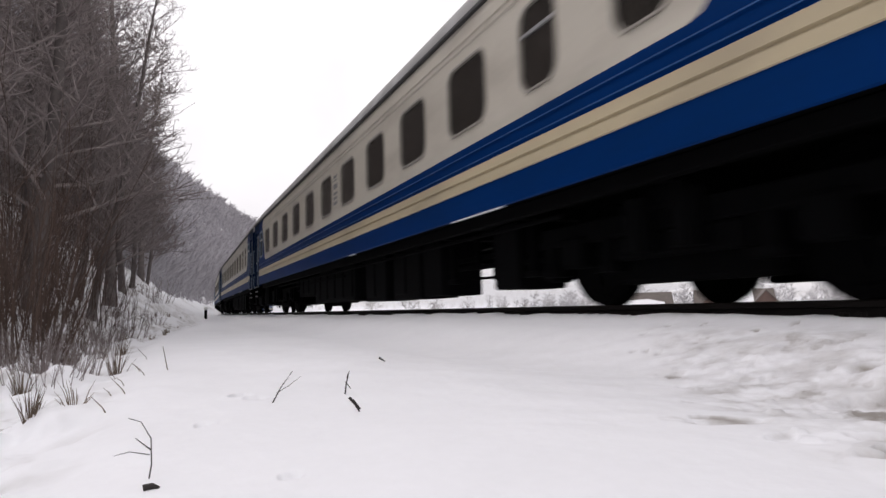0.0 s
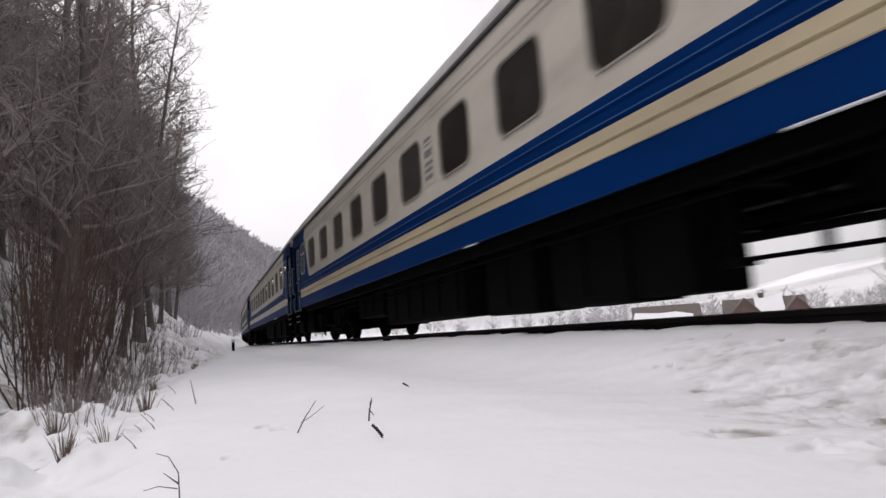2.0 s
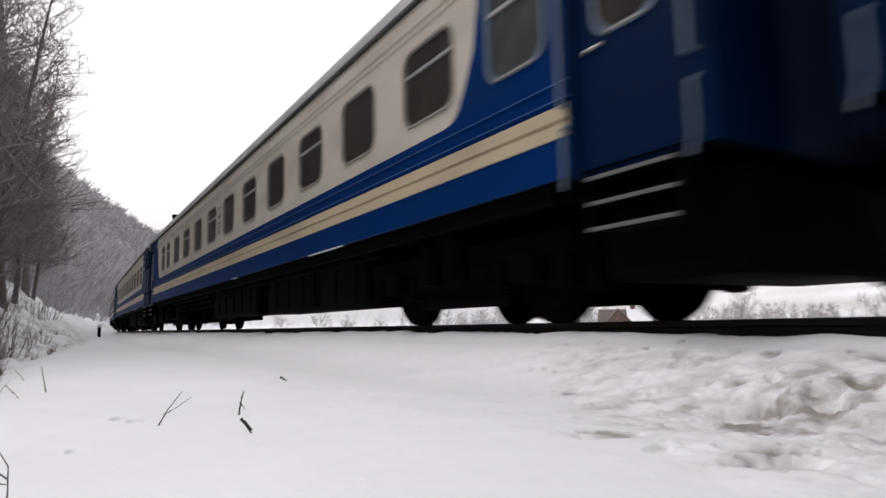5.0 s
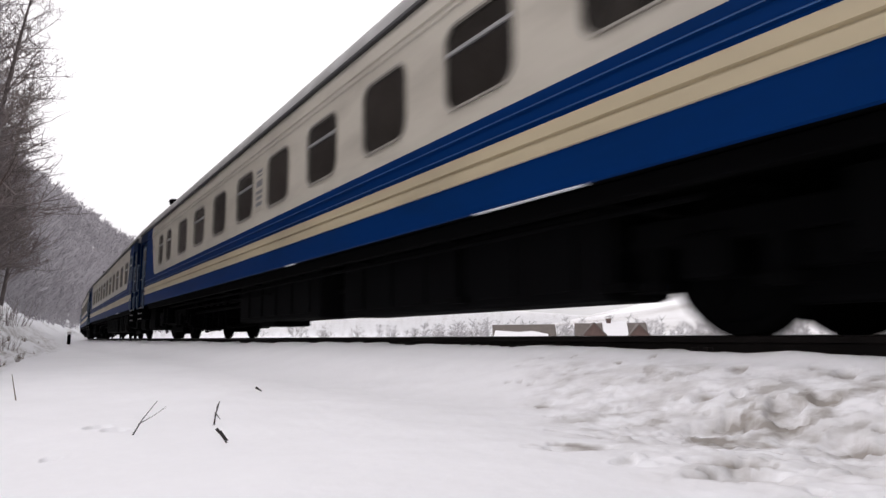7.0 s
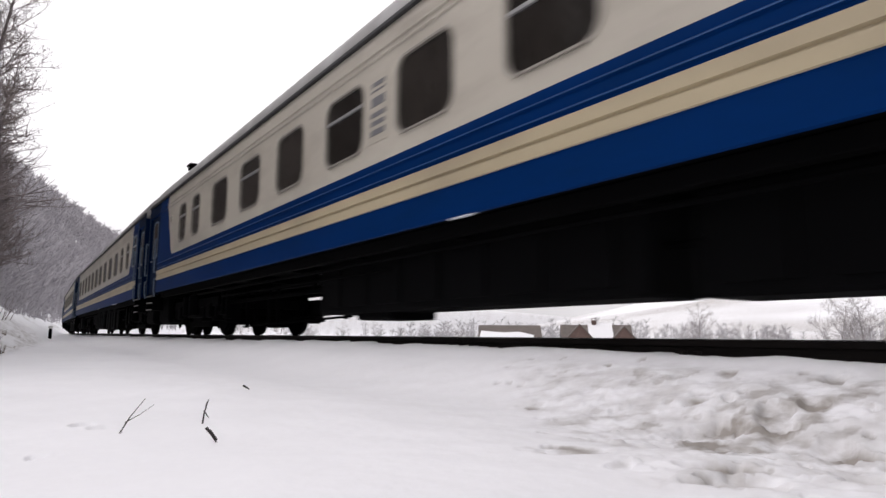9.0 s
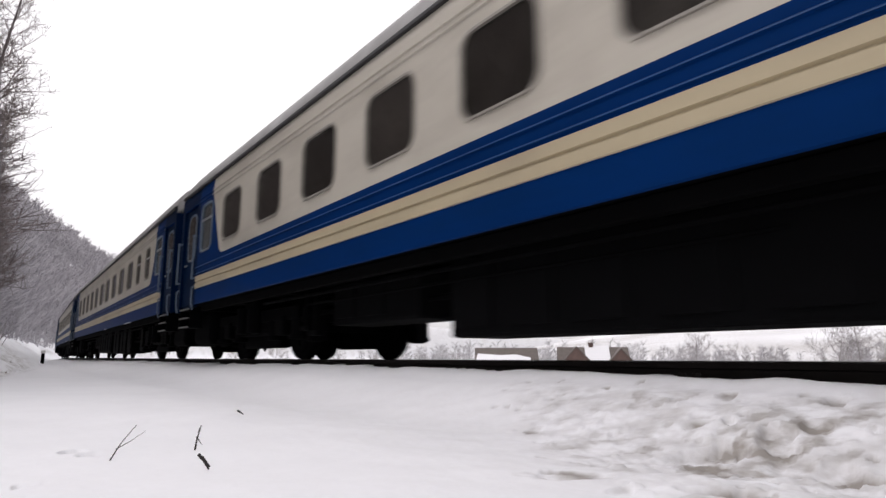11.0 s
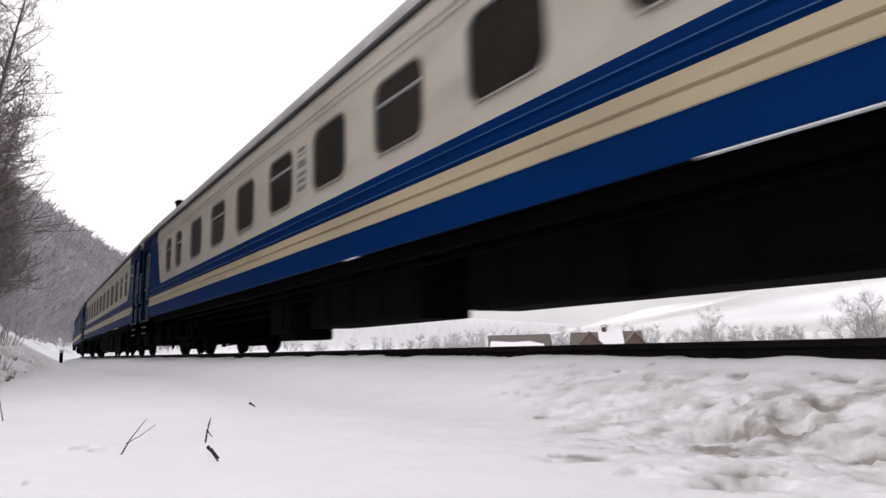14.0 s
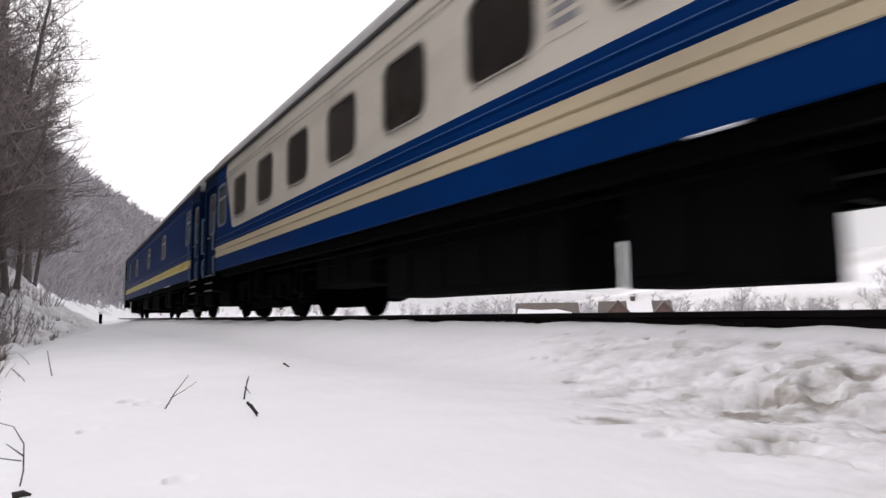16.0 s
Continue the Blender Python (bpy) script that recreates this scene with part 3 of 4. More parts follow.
def bogie_part(root, u):
    y = along(u)
    if "bogie" in PROTO:
        src = PROTO["bogie"]
        b = again(src, pose(0, y, 0), root)
        for c in src.children:
            again(c, c.matrix_basis.copy(), b)
        return b
    bm = bmesh.new()
    for s in (-1, 1):
        box(bm, s * 1.02 - 0.09, s * 1.02 + 0.09, -1.75, 1.75, 0.56, 0.74, 0.02)
        box(bm, s * 1.02 - 0.07, s * 1.02 + 0.07, -0.65, 0.65, 0.36, 0.56, 0.03)
        for yy in (-1.2, 1.2):
            box(bm, s * 1.02 - 0.13, s * 1.02 + 0.13, yy - 0.16, yy + 0.16, 0.34, 0.62, 0.03)
        for yy in (-1.62, -0.78, 0.78, 1.62):
            cyl(bm, (s * 1.02, yy, 0.33), (s * 1.02, yy, 0.58), 0.10, seg=10)
            cyl(bm, (s * 1.02, yy, 0.28), (s * 1.02, yy, 0.34), 0.14, seg=10)
        for yy in (-0.25, 0.25):
            cyl(bm, (s * 1.16, yy, 0.40), (s * 1.16, yy, 0.80), 0.12, seg=10)
        for yy in (-1.75, -0.6, 0.6, 1.75):
            box(bm, s * 0.76 - 0.05, s * 0.76 + 0.05, yy - 0.05, yy + 0.05, 0.30, 0.66, 0.015)
    for s in (-1, 1):
        box(bm, s * 0.86 - 0.10, s * 0.86 + 0.10, -0.78, 0.78, 0.17, 0.50, 0.04)
        for yy in (-1.82, 1.82):
            box(bm, s * 0.84 - 0.14, s * 0.84 + 0.14, yy - 0.11, yy + 0.11, 0.24, 0.68, 0.06)
    for yy in (-1.72, -0.32, 0.32, 1.72):
        box(bm, -1.02, 1.02, yy - 0.08, yy + 0.08, 0.52, 0.70, 0.02)
    box(bm, -1.15, 1.15, -0.22, 0.22, 0.70, 0.90, 0.03)
    b = part("bogie", bm, BLACK, root, "black four-wheel bogie, darkened for the shade under the coach", pose(0, y, 0))
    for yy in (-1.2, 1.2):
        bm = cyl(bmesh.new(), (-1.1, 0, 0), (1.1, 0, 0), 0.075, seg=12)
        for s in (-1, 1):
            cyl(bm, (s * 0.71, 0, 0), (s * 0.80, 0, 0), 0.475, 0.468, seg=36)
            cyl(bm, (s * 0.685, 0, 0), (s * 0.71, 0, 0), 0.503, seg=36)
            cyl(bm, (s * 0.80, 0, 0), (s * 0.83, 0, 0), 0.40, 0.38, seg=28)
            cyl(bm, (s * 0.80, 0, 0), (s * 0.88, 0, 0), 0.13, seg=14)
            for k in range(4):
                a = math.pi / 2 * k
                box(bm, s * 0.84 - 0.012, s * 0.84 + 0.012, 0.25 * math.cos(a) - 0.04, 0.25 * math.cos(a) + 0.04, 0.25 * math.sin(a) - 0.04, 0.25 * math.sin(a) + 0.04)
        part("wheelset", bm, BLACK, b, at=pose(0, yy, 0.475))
    PROTO["bogie"] = b
    return b


# lockers and tanks slung under the floor: from, to, inset from the side, bottom
SLUNG = {
    "W": [(10.05, 10.9, 0.36, 0.27), (10.15, 10.75, 0.5, 0.17), (11.7, 14.5, 0.36, 0.3), (15.2, 18.9, 0.42, 0.33)],
    "X": [(10.15, 13.9, 0.36, 0.27), (10.9, 11.7, 0.5, 0.19), (14.5, 18.9, 0.42, 0.25)],
    "U": [(10.15, 15.2, 0.36, 0.27), (10.9, 11.7, 0.5, 0.19), (15.5, 18.9, 0.42, 0.25)],
    "Y": [(6.3, 8.3, 0.5, 0.42), (9.0, 12.58, 0.36, 0.2), (13.26, 14.44, 0.36, 0.16), (14.80, 15.98, 0.36, 0.16), (15.98, 16.65, 0.4, 0.18), (18.05, 18.6, 0.45, 0.2)],
    "V": [(6.3, 8.3, 0.5, 0.42), (9.0, 12.08, 0.36, 0.2), (12.65, 13.83, 0.36, 0.16), (14.6, 16.65, 0.38, 0.18), (18.05, 18.6, 0.45, 0.2)],
    "Z": [(7.0, 9.0, 0.4, 0.4), (11.0, 13.2, 0.4, 0.3), (15.0, 16.4, 0.4, 0.35)],
}


def make_coach(kind, label):
    lay = LAYOUT[kind]
    root = tagged(new("passenger_coach" if kind != "Z" else "luggage_coach"), label, "railway coach", "coaches of the train")
    zc = (WIN_Z0 + WIN_Z1) / 2
    items = [(u + 0.46, zc, "vent" if i in lay["vents"] else "wide") for i, u in enumerate(lay["wide"])]
    items += [(u + 0.28, zc + 0.01, "narrow") for u in lay["narrow"]]
    items.append((LONG - 1.97, zc + 0.02, "washroom"))
    if lay["rear_wash"]:
        items.append((2.08, zc + 0.02, "washroom"))
    size = {"wide": (0.94, 0.78), "vent": (0.94, 0.78), "narrow": (0.59, 0.80), "washroom": (0.70, 0.86)}
    coach_shell(kind, root, [(u, z, *size[k], k != "washroom") for u, z, k in items])
    coach_roof(root)
    for side in (-1, 1):
        for u, z, k in items:
            window_part(k, root, side_place(side, u, z))
        for ua, ub in ((0.46, 1.46), (LONG - 1.36, LONG - 0.46)):
            mid, w = (ua + ub) / 2, ub - ua
            key = "door%.2f" % w
            m = side_place(side, mid, 0)
            if key not in PROTO:
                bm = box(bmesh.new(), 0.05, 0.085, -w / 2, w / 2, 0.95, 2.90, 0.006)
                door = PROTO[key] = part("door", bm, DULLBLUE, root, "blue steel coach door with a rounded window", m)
                h = cyl(bmesh.new(), (0.03, w * 0.38, 1.80), (0.03, w * 0.38 - 0.12, 1.80), 0.014, seg=8)
                cyl(h, (0.03, w * 0.38, 1.80), (0.06, w * 0.38, 1.80), 0.014, seg=8)
                part("door_handle", h, CHROME, door)
            else:
                door = again(PROTO[key], m, root)
                for c in PROTO[key].children:
                    if c.name.startswith("door_handle"):
                        again(c, c.matrix_basis.copy(), door)
            window_part("entry", door, pose(0.05, 0.0, 2.31))
            for u in (ua - 0.07, ub + 0.05):
                m = side_place(side, u, 0)
                if "rail" not in PROTO:
                    bm = cyl(bmesh.new(), (-0.06, 0, 1.45), (-0.06, 0, 2.28), 0.017, seg=10)
                    for z in (1.47, 2.26):
                        cyl(bm, (-0.06, 0, z), (0.0, 0, z), 0.016, seg=8)
                    PROTO["rail"] = part("handrail", bm, RAILING, root, "grey upright handrail", m)
                    bm = cyl(bmesh.new(), (-0.045, 0, 1.30), (-0.045, 0, 1.02), 0.014, seg=8)
                    cyl(bm, (-0.045, 0, 1.02), (0.0, 0.06, 0.90), 0.014, seg=8)
                    cyl(bm, (-0.045, 0, 1.30), (0.0, 0.0, 1.33), 0.014, seg=8)
                    PROTO["lowrail"] = part("lower_grab_rod", bm, RAILING, root, at=m)
                else:
                    again(PROTO["rail"], m, root)
                    again(PROTO["lowrail"], m, root)
            for i, z in enumerate((0.93, 0.765, 0.60)):
                m = side_place(side, mid, z)
                if "step" not in PROTO:
                    bm = box(bmesh.new(), -0.01, 0.26, -0.34, 0.34, -0.02, 0.0, 0.004)
                    box(bm, -0.022, -0.008, -0.34, 0.34, -0.022, 0.004, 0.003, 1)
                    PROTO["step"] = part("step", bm, [BLACK, TREAD], root, "iron step with a worn bright edge", m)
                else:
                    again(PROTO["step"], m, root)
            for q in (-0.36, 0.36):
                m = side_place(side, mid + q, 0)
                if "hanger" not in PROTO:
                    PROTO["hanger"] = part("step_hanger", box(bmesh.new(), 0.0, 0.24, -0.012, 0.012, 0.57, 0.97, 0.004), BLACK, root, at=m)
                else:
                    again(PROTO["hanger"], m, root)
        if kind in "XWU":
            bm = box(bmesh.new(), -0.012, 0.01, -0.10, 0.10, -0.085, 0.085, 0.004)
            box(bm, -0.016, -0.010, -0.075, 0.02, -0.06, 0.06, 0.002, 1)
            part("filler_hatch", bm, [WHITE, PRINT], root, "small square hatch", side_place(side, 2.80, 2.56))
        if lay["sign"]:
            panel = part("notice_panel", box(bmesh.new(), -0.006, 0.004, -0.19, 0.19, -0.36, 0.36, 0.002), WHITE, root, "white panel with rows of grey lettering", side_place(side, lay["sign"] + 0.19, zc))
            rnd = random.Random(5)
            for i, (z, h) in enumerate(((0.27, 0.05), (0.20, 0.02), (0.08, 0.10), (-0.06, 0.05), (-0.15, 0.05), (-0.25, 0.06))):
                w = rnd.uniform(0.10, 0.15)
                part("lettering", box(bmesh.new(), -0.010, -0.005, -w, w, z - h / 2, z + h / 2), PRINT, panel)
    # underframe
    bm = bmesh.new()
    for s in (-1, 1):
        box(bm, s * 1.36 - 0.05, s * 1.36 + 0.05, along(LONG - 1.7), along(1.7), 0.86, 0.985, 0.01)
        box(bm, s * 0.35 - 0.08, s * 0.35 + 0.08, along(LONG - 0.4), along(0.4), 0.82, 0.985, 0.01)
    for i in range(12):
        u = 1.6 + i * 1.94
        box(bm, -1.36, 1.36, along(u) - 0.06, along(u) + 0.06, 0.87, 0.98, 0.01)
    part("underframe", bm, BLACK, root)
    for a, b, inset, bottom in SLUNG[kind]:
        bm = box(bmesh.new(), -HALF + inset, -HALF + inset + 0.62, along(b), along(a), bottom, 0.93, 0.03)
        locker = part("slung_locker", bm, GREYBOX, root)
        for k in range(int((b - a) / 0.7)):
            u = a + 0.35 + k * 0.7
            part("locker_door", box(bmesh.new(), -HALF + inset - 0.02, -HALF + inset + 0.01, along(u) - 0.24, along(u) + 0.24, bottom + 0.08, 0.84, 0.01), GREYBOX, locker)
    rods = ((-0.75, 0.16, 0.26, 5.9, 10.3, 0.017), (-0.6, 0.22, 0.33, 5.9, 10.3, 0.012), (-0.9, 0.62, 0.62, 5.2, 19.3, 0.035), (-0.95, 0.52, 0.46, 16.2, 20.4, 0.030), (-0.7, 0.40, 0.34, 16.2, 20.4, 0.018))
    for x, za, zb, ua, ub, r in rods[:3] if kind in "XWU" else rods[2:]:
        bm = cyl(bmesh.new(), (x, along(ua), za), (x, along(ub), zb), r, seg=8)
        for q in (0.04, 0.3, 0.96):
            u, z = ua + (ub - ua) * q, za + (zb - za) * q
            box(bm, x - 0.03, x + 0.03, along(u) - 0.03, along(u) + 0.03, z - 0.03, 0.9, 0.005)
        part("brake_rod", bm, BLACK, root)
    bm = cyl(bmesh.new(), (-0.9, along(17.9), 0.72), (0.9, along(17.9), 0.72), 0.13, seg=16)
    part("air_tank", bm, BLACK, root)
    ice = random.Random(LONG + len(lay["wide"]))
    for u, w in ((13.5, 0.32), (17.9, 1.2)):
        bm = box(bmesh.new(), -HALF - 0.006, -HALF + 0.03, along(u + w), along(u), 0.976, 0.988 + ice.uniform(0, 0.003), 0.003)
        part("ice_strip", bm, ICE, root, "thin strip of ice on the lower edge")
    # pipes, brackets and hoses below the floor
    for x, z, ua, ub, r in ((-1.28, 0.80, 4.6, 19.8, 0.022), (-1.20, 0.70, 6.0, 12.0, 0.016)):
        part("air_pipe", cyl(bmesh.new(), (x, along(ua), z), (x, along(ub), z), r, seg=8), BLACK, root)
    for u in (5.75, 6.05, 17.1, 19.0):
        bm = box(bmesh.new(), -1.14, -1.06, along(u) - 0.03, along(u) + 0.03, 0.30 + 0.10 * (u % 1), 0.90, 0.008)
        box(bm, -1.16, -1.04, along(u) - 0.12, along(u) + 0.12, 0.30 + 0.10 * (u % 1), 0.36 + 0.10 * (u % 1), 0.01)
        part("floor_bracket", bm, BLACK, root)
    for u in (3.65, LONG - 3.65):
        bogie_part(root, u)
    for u, d in ((0.3, 1), (LONG - 0.3, -1)):
        v, f = [], []
        for i in range(9):
            y, w = along(u) + d * (0.002 + 0.0365 * i), 0.0 if i % 2 else 0.06
            v += [(-0.76 - w, y, 1.0 - w), (0.76 + w, y, 1.0 - w), (0.76 + w, y, 3.16 + w), (-0.76 - w, y, 3.16 + w)]
        for i in range(8):
            f += [(4 * i + k, 4 * i + (k + 1) % 4, 4 * i + 4 + (k + 1) % 4, 4 * i + 4 + k) for k in range(4)]
        link("gangway_bellows", v, f + [(0, 1, 2, 3), (32, 33, 34, 35)], RUBBER, parent=root, label="ribbed dark rubber gangway bellows")
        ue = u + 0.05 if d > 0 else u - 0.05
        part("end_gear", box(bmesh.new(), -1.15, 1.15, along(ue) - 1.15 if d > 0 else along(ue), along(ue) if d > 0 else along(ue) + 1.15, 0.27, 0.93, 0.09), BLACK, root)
        hose = Sticks()
        for x in (-0.55, -0.32, 0.45):
            hose.add([Vector((x, along(u) + d * (0.02 + 0.035 * i), 0.80 - 0.62 * math.sin(math.pi * i / 16))) for i in range(9)], [0.022] * 9, 6)
        hose.made("brake_hose", BLACK, root, label="black rubber brake hoses hanging below the coupling")
        bm = box(bmesh.new(), -0.12, 0.12, along(u) + d * 0.3 - 0.30, along(u) + d * 0.3 - 0.005 if d > 0 else along(u) - 0.01, 0.90 - 0.12, 0.98, 0.03) if d > 0 else box(bmesh.new(), -0.12, 0.12, along(u) - 0.295, along(u), 0.78, 0.98, 0.03)
        part("coupler", bm, BLACK, root)
    if kind in "XWU":
        bm = cyl(bmesh.new(), (-0.80, along(1.6), 3.40), (-0.80, along(1.6), 4.05), 0.07, seg=12)
        cyl(bm, (-0.80, along(1.6), 4.05), (-0.80, along(1.6), 4.16), 0.15, seg=12)
        box(bm, -0.95, -0.65, along(1.6) - 0.2, along(1.6) + 0.2, 4.16, 4.19, 0.008)
        part("stove_flue", bm, BLACK, root, "black stove flue with a cowl")
    return root


WHITE_COACH = "white passenger coach with blue ends, blue bands and cream stripe"
KINDS = "YYXXXUYYWV"
COACHES, FIRST = [], {}
for kind in KINDS:
    if kind not in FIRST:
        FIRST[kind] = make_coach(kind, WHITE_COACH)
        COACHES.append(FIRST[kind])
    else:
        COACHES.append(copy_thing(FIRST[kind], Matrix()))
COACHES.append(make_coach("Z", "blue coach with a yellow stripe at the tail of the train"))
# one coach has been repainted with a white stripe
plate = [c for c in COACHES[2].children if c.name.startswith("body")][0]
plate.data = plate.data.copy()
plate.data.materials[2] = WHITE
tagged(COACHES[2], "white passenger coach with blue ends and clean white stripe")
# ceiling lamps that shine through the vents of one coach
lit = [c for c in COACHES[2].children if c.name.startswith("window") and c.matrix_basis.translation.x < 0 and any(g.name.startswith("glazing_bar") for g in c.children) and c.matrix_basis.translation.y < 3]
for c in lit[1:5]:
    part("ceiling_lamp", box(bmesh.new(), 0.004, 0.014, -0.05, 0.17, 0.21, 0.26, 0.004), LAMP, c, "lit ceiling lamp seen through the vent")


SPEED = 14.31
PIVOT = LONG / 2 - 3.65      # bogie pivots from the middle of a coach


def coupling(k, t):
    """Where the rear coupling of coach k is on the track at t seconds."""
    return 24.47 - 0.30 * ease(0.0, 5.0, t) - 0.32 * ease(4.5, 8.0, t) + LONG * k - SPEED * t


def motions():
    for k, coach in enumerate(COACHES):
        rows = []
        for i in range(65):
            t = i * 0.25
            y = coupling(k, t) - LONG / 2
            a, b = track_x(y - PIVOT), track_x(y + PIVOT)
            rows.append((t, pose((a + b) / 2, y, 0, 0, 0, -math.degrees(math.atan2(b - a, 2 * PIVOT)))))
        walk(coach, rows)
        for b in coach.children:
            if not b.name.startswith("bogie"):
                continue
            for w in b.children:
                if not w.name.startswith("wheelset"):
                    continue
                x, y, z = w.matrix_basis.translation
                turn = math.degrees(SPEED / 0.475)
                walk(w, [(i / FPS, pose(x, y, z, (turn * i / FPS) % 360)) for i in range(481)])


# ---- trees and scrub ----
def grow(sticks, tips, rnd, p, d, length, radius, level, droop, sides):
    """One limb with its side limbs, as tapered sticks."""
    n = 5 if level < 2 else 3
    pts, rad, q, e = [p.copy()], [radius], p.copy(), d.normalized()
    for i in range(n):
        e = (e + Vector((rnd.uniform(-1, 1), rnd.uniform(-1, 1), rnd.uniform(-0.6, 0.8))) * (0.10 + 0.06 * level) + Vector((0, 0, droop))).normalized()
        q = q + e * (length / n)
        pts.append(q.copy())
        rad.append(radius * (1 - 0.8 * (i + 1) / n) + 0.0015)
    sticks[min(level, 1)].add(pts, rad, sides)
    if level == 3:
        tips.append(q)
        return
    kids = (0, 10, 7)[level]
    for k in range(kids):
        f = rnd.uniform(0.25, 1.0)
        i = min(int(f * n), n - 1)
        at = pts[i].lerp(pts[i + 1], f * n - i)
        side = Vector((rnd.uniform(-1, 1), rnd.uniform(-1, 1), rnd.uniform(-0.25, 0.7)))
        grow(sticks, tips, rnd, at, (e * 0.7 + side.normalized()).normalized(), length * rnd.uniform(0.32, 0.55), radius * 0.45, level + 1, droop * 0.6, 3)


def make_tree(seed, height, girth, lean, label, limbs=46, low=0.16, reach=0.17, bark=BARK, twig=TWIG):
    rnd = random.Random(seed)
    root = tagged(new("bare_tree"), label, "tree", "bare trees by the track")
    wood, twigs, tips = Sticks(), Sticks(), []
    n, q, pts, rad = 12, Vector((0, 0, -0.3)), [], []
    d = Vector((lean[0], lean[1], 1)).normalized()
    for i in range(n + 1):
        pts.append(q.copy())
        rad.append(girth * (1 - 0.88 * i / n) * (1.35 if i == 0 else 1))
        d = (d + Vector((rnd.uniform(-1, 1), rnd.uniform(-1, 1), 0)) * 0.06 + Vector((0, 0, 0.03))).normalized()
        q = q + d * ((height + 0.3) / n)
    wood.add(pts, rad, 9)
    for k in range(limbs):
        f = low + (0.98 - low) * (k + rnd.random()) / limbs
        i = min(int(f * n), n - 1)
        at = pts[i].lerp(pts[i + 1], f * n - i)
        a = k * 2.4 + rnd.uniform(-0.5, 0.5)
        up = rnd.uniform(0.05, 0.75) + 0.3 * f
        size = height * reach * (1.15 - 0.75 * f) * rnd.uniform(0.75, 1.2)
        grow((twigs, twigs), tips, rnd, at, Vector((math.cos(a), math.sin(a), up)), size, rad[i] * 0.32 + 0.003, 1, 0.05, 4)
    for p in tips:
        if rnd.random() < 0.30:
            twigs.cone(p - Vector((0, 0, 0.03)), rnd.uniform(0.008, 0.014), rnd.uniform(0.03, 0.06))
    wood.made("trunk", bark, root)
    twigs.made("crown", twig, root)
    return root


def stand(ob, x, y, turn=0, size=1.0, sink=0.0):
    m = pose(x, y, ground(x, y)[0] - sink, 0, 0, turn)
    ob.matrix_basis = m @ Matrix.Scale(size, 4)
    return ob


ALDER = "tall bare alder with dark bark and fine twigs"
alders = [make_tree(11, 10.0, 0.13, (0.05, -0.02), ALDER), make_tree(23, 9.0, 0.10, (0.13, 0.0), ALDER, 48, 0.14, 0.19), make_tree(37, 11.0, 0.15, (-0.03, 0.04), ALDER, 50, 0.15, 0.165)]
PLACES = [(-1.85, 11.4, 20), (-3.1, 12.6, 200), (-2.5, 15.2, 90), (-4.1, 10.8, 140), (-2.0, 18.5, 300), (-3.2, 21.5, 40), (-2.1, 26.0, 170), (-4.6, 16.5, 260), (-5.4, 23.0, 10), (-2.6, 31.0, 230),
          (-4.2, 28.5, 80), (-2.9, 36.5, 330), (-4.9, 34.0, 120), (-2.7, 43.0, 20), (-6.5, 19.5, 60), (-3.6, 48.0, 200), (-1.45, 15.6, 33), (-1.35, 20.0, 111), (-1.25, 24.0, 190), (-1.2, 29.5, 280), (-1.0, 35.0, 15), (-2.9, 9.6, 75), (-0.9, 41.0, 300), (-3.6, 13.8, 10)]
for i, (x, y, a) in enumerate(PLACES):
    src = alders[i % 3]
    ob = src if i < 3 else copy_thing(src, Matrix())
    ob.scale = (1, 1, 1)
    stand(ob, x, y, a, (1.0, 0.94, 1.08, 0.9, 1.02)[i % 5], 0.05)


def make_scrub(seed, stems, height, spread, mat, label, name="scrub_bush", thick=0.011, lean=0.6):
    rnd = random.Random(seed)
    root = tagged(new(name), label, "bush", "scrub along the ditch")
    for k in range(stems):
        s = Sticks()
        a, r = rnd.uniform(0, 6.28), spread * math.sqrt(rnd.random())
        p = Vector((r * math.cos(a), r * math.sin(a), -0.12))
        d = Vector((math.cos(a) * rnd.uniform(0, lean), math.sin(a) * rnd.uniform(0, lean), 1))
        h, e, pts, rad = height * rnd.uniform(0.45, 1.1), d.normalized(), [p], [thick]
        for i in range(5):
            e = (e + Vector((rnd.uniform(-1, 1), rnd.uniform(-1, 1), 0.25)) * 0.10).normalized()
            pts.append(pts[-1] + e * h / 5)
            rad.append(thick * (1 - 0.17 * (i + 1)))
            for _ in range(3):
                if rnd.random() < 0.8 and i:
                    side = (e + Vector((rnd.uniform(-1, 1), rnd.uniform(-1, 1), rnd.uniform(-0.1, 0.6)))).normalized()
                    a0 = pts[-2].lerp(pts[-1], rnd.random())
                    b0 = a0 + side * h * rnd.uniform(0.06, 0.16)
                    c0 = b0 + (side + Vector((0, 0, 0.5))).normalized() * h * 0.09
                    s.add([a0, b0, c0], [thick * 0.4, thick * 0.28, thick * 0.12], 3)
        s.add(pts, rad, 4)
        s.made("stem", mat, root)
    return root


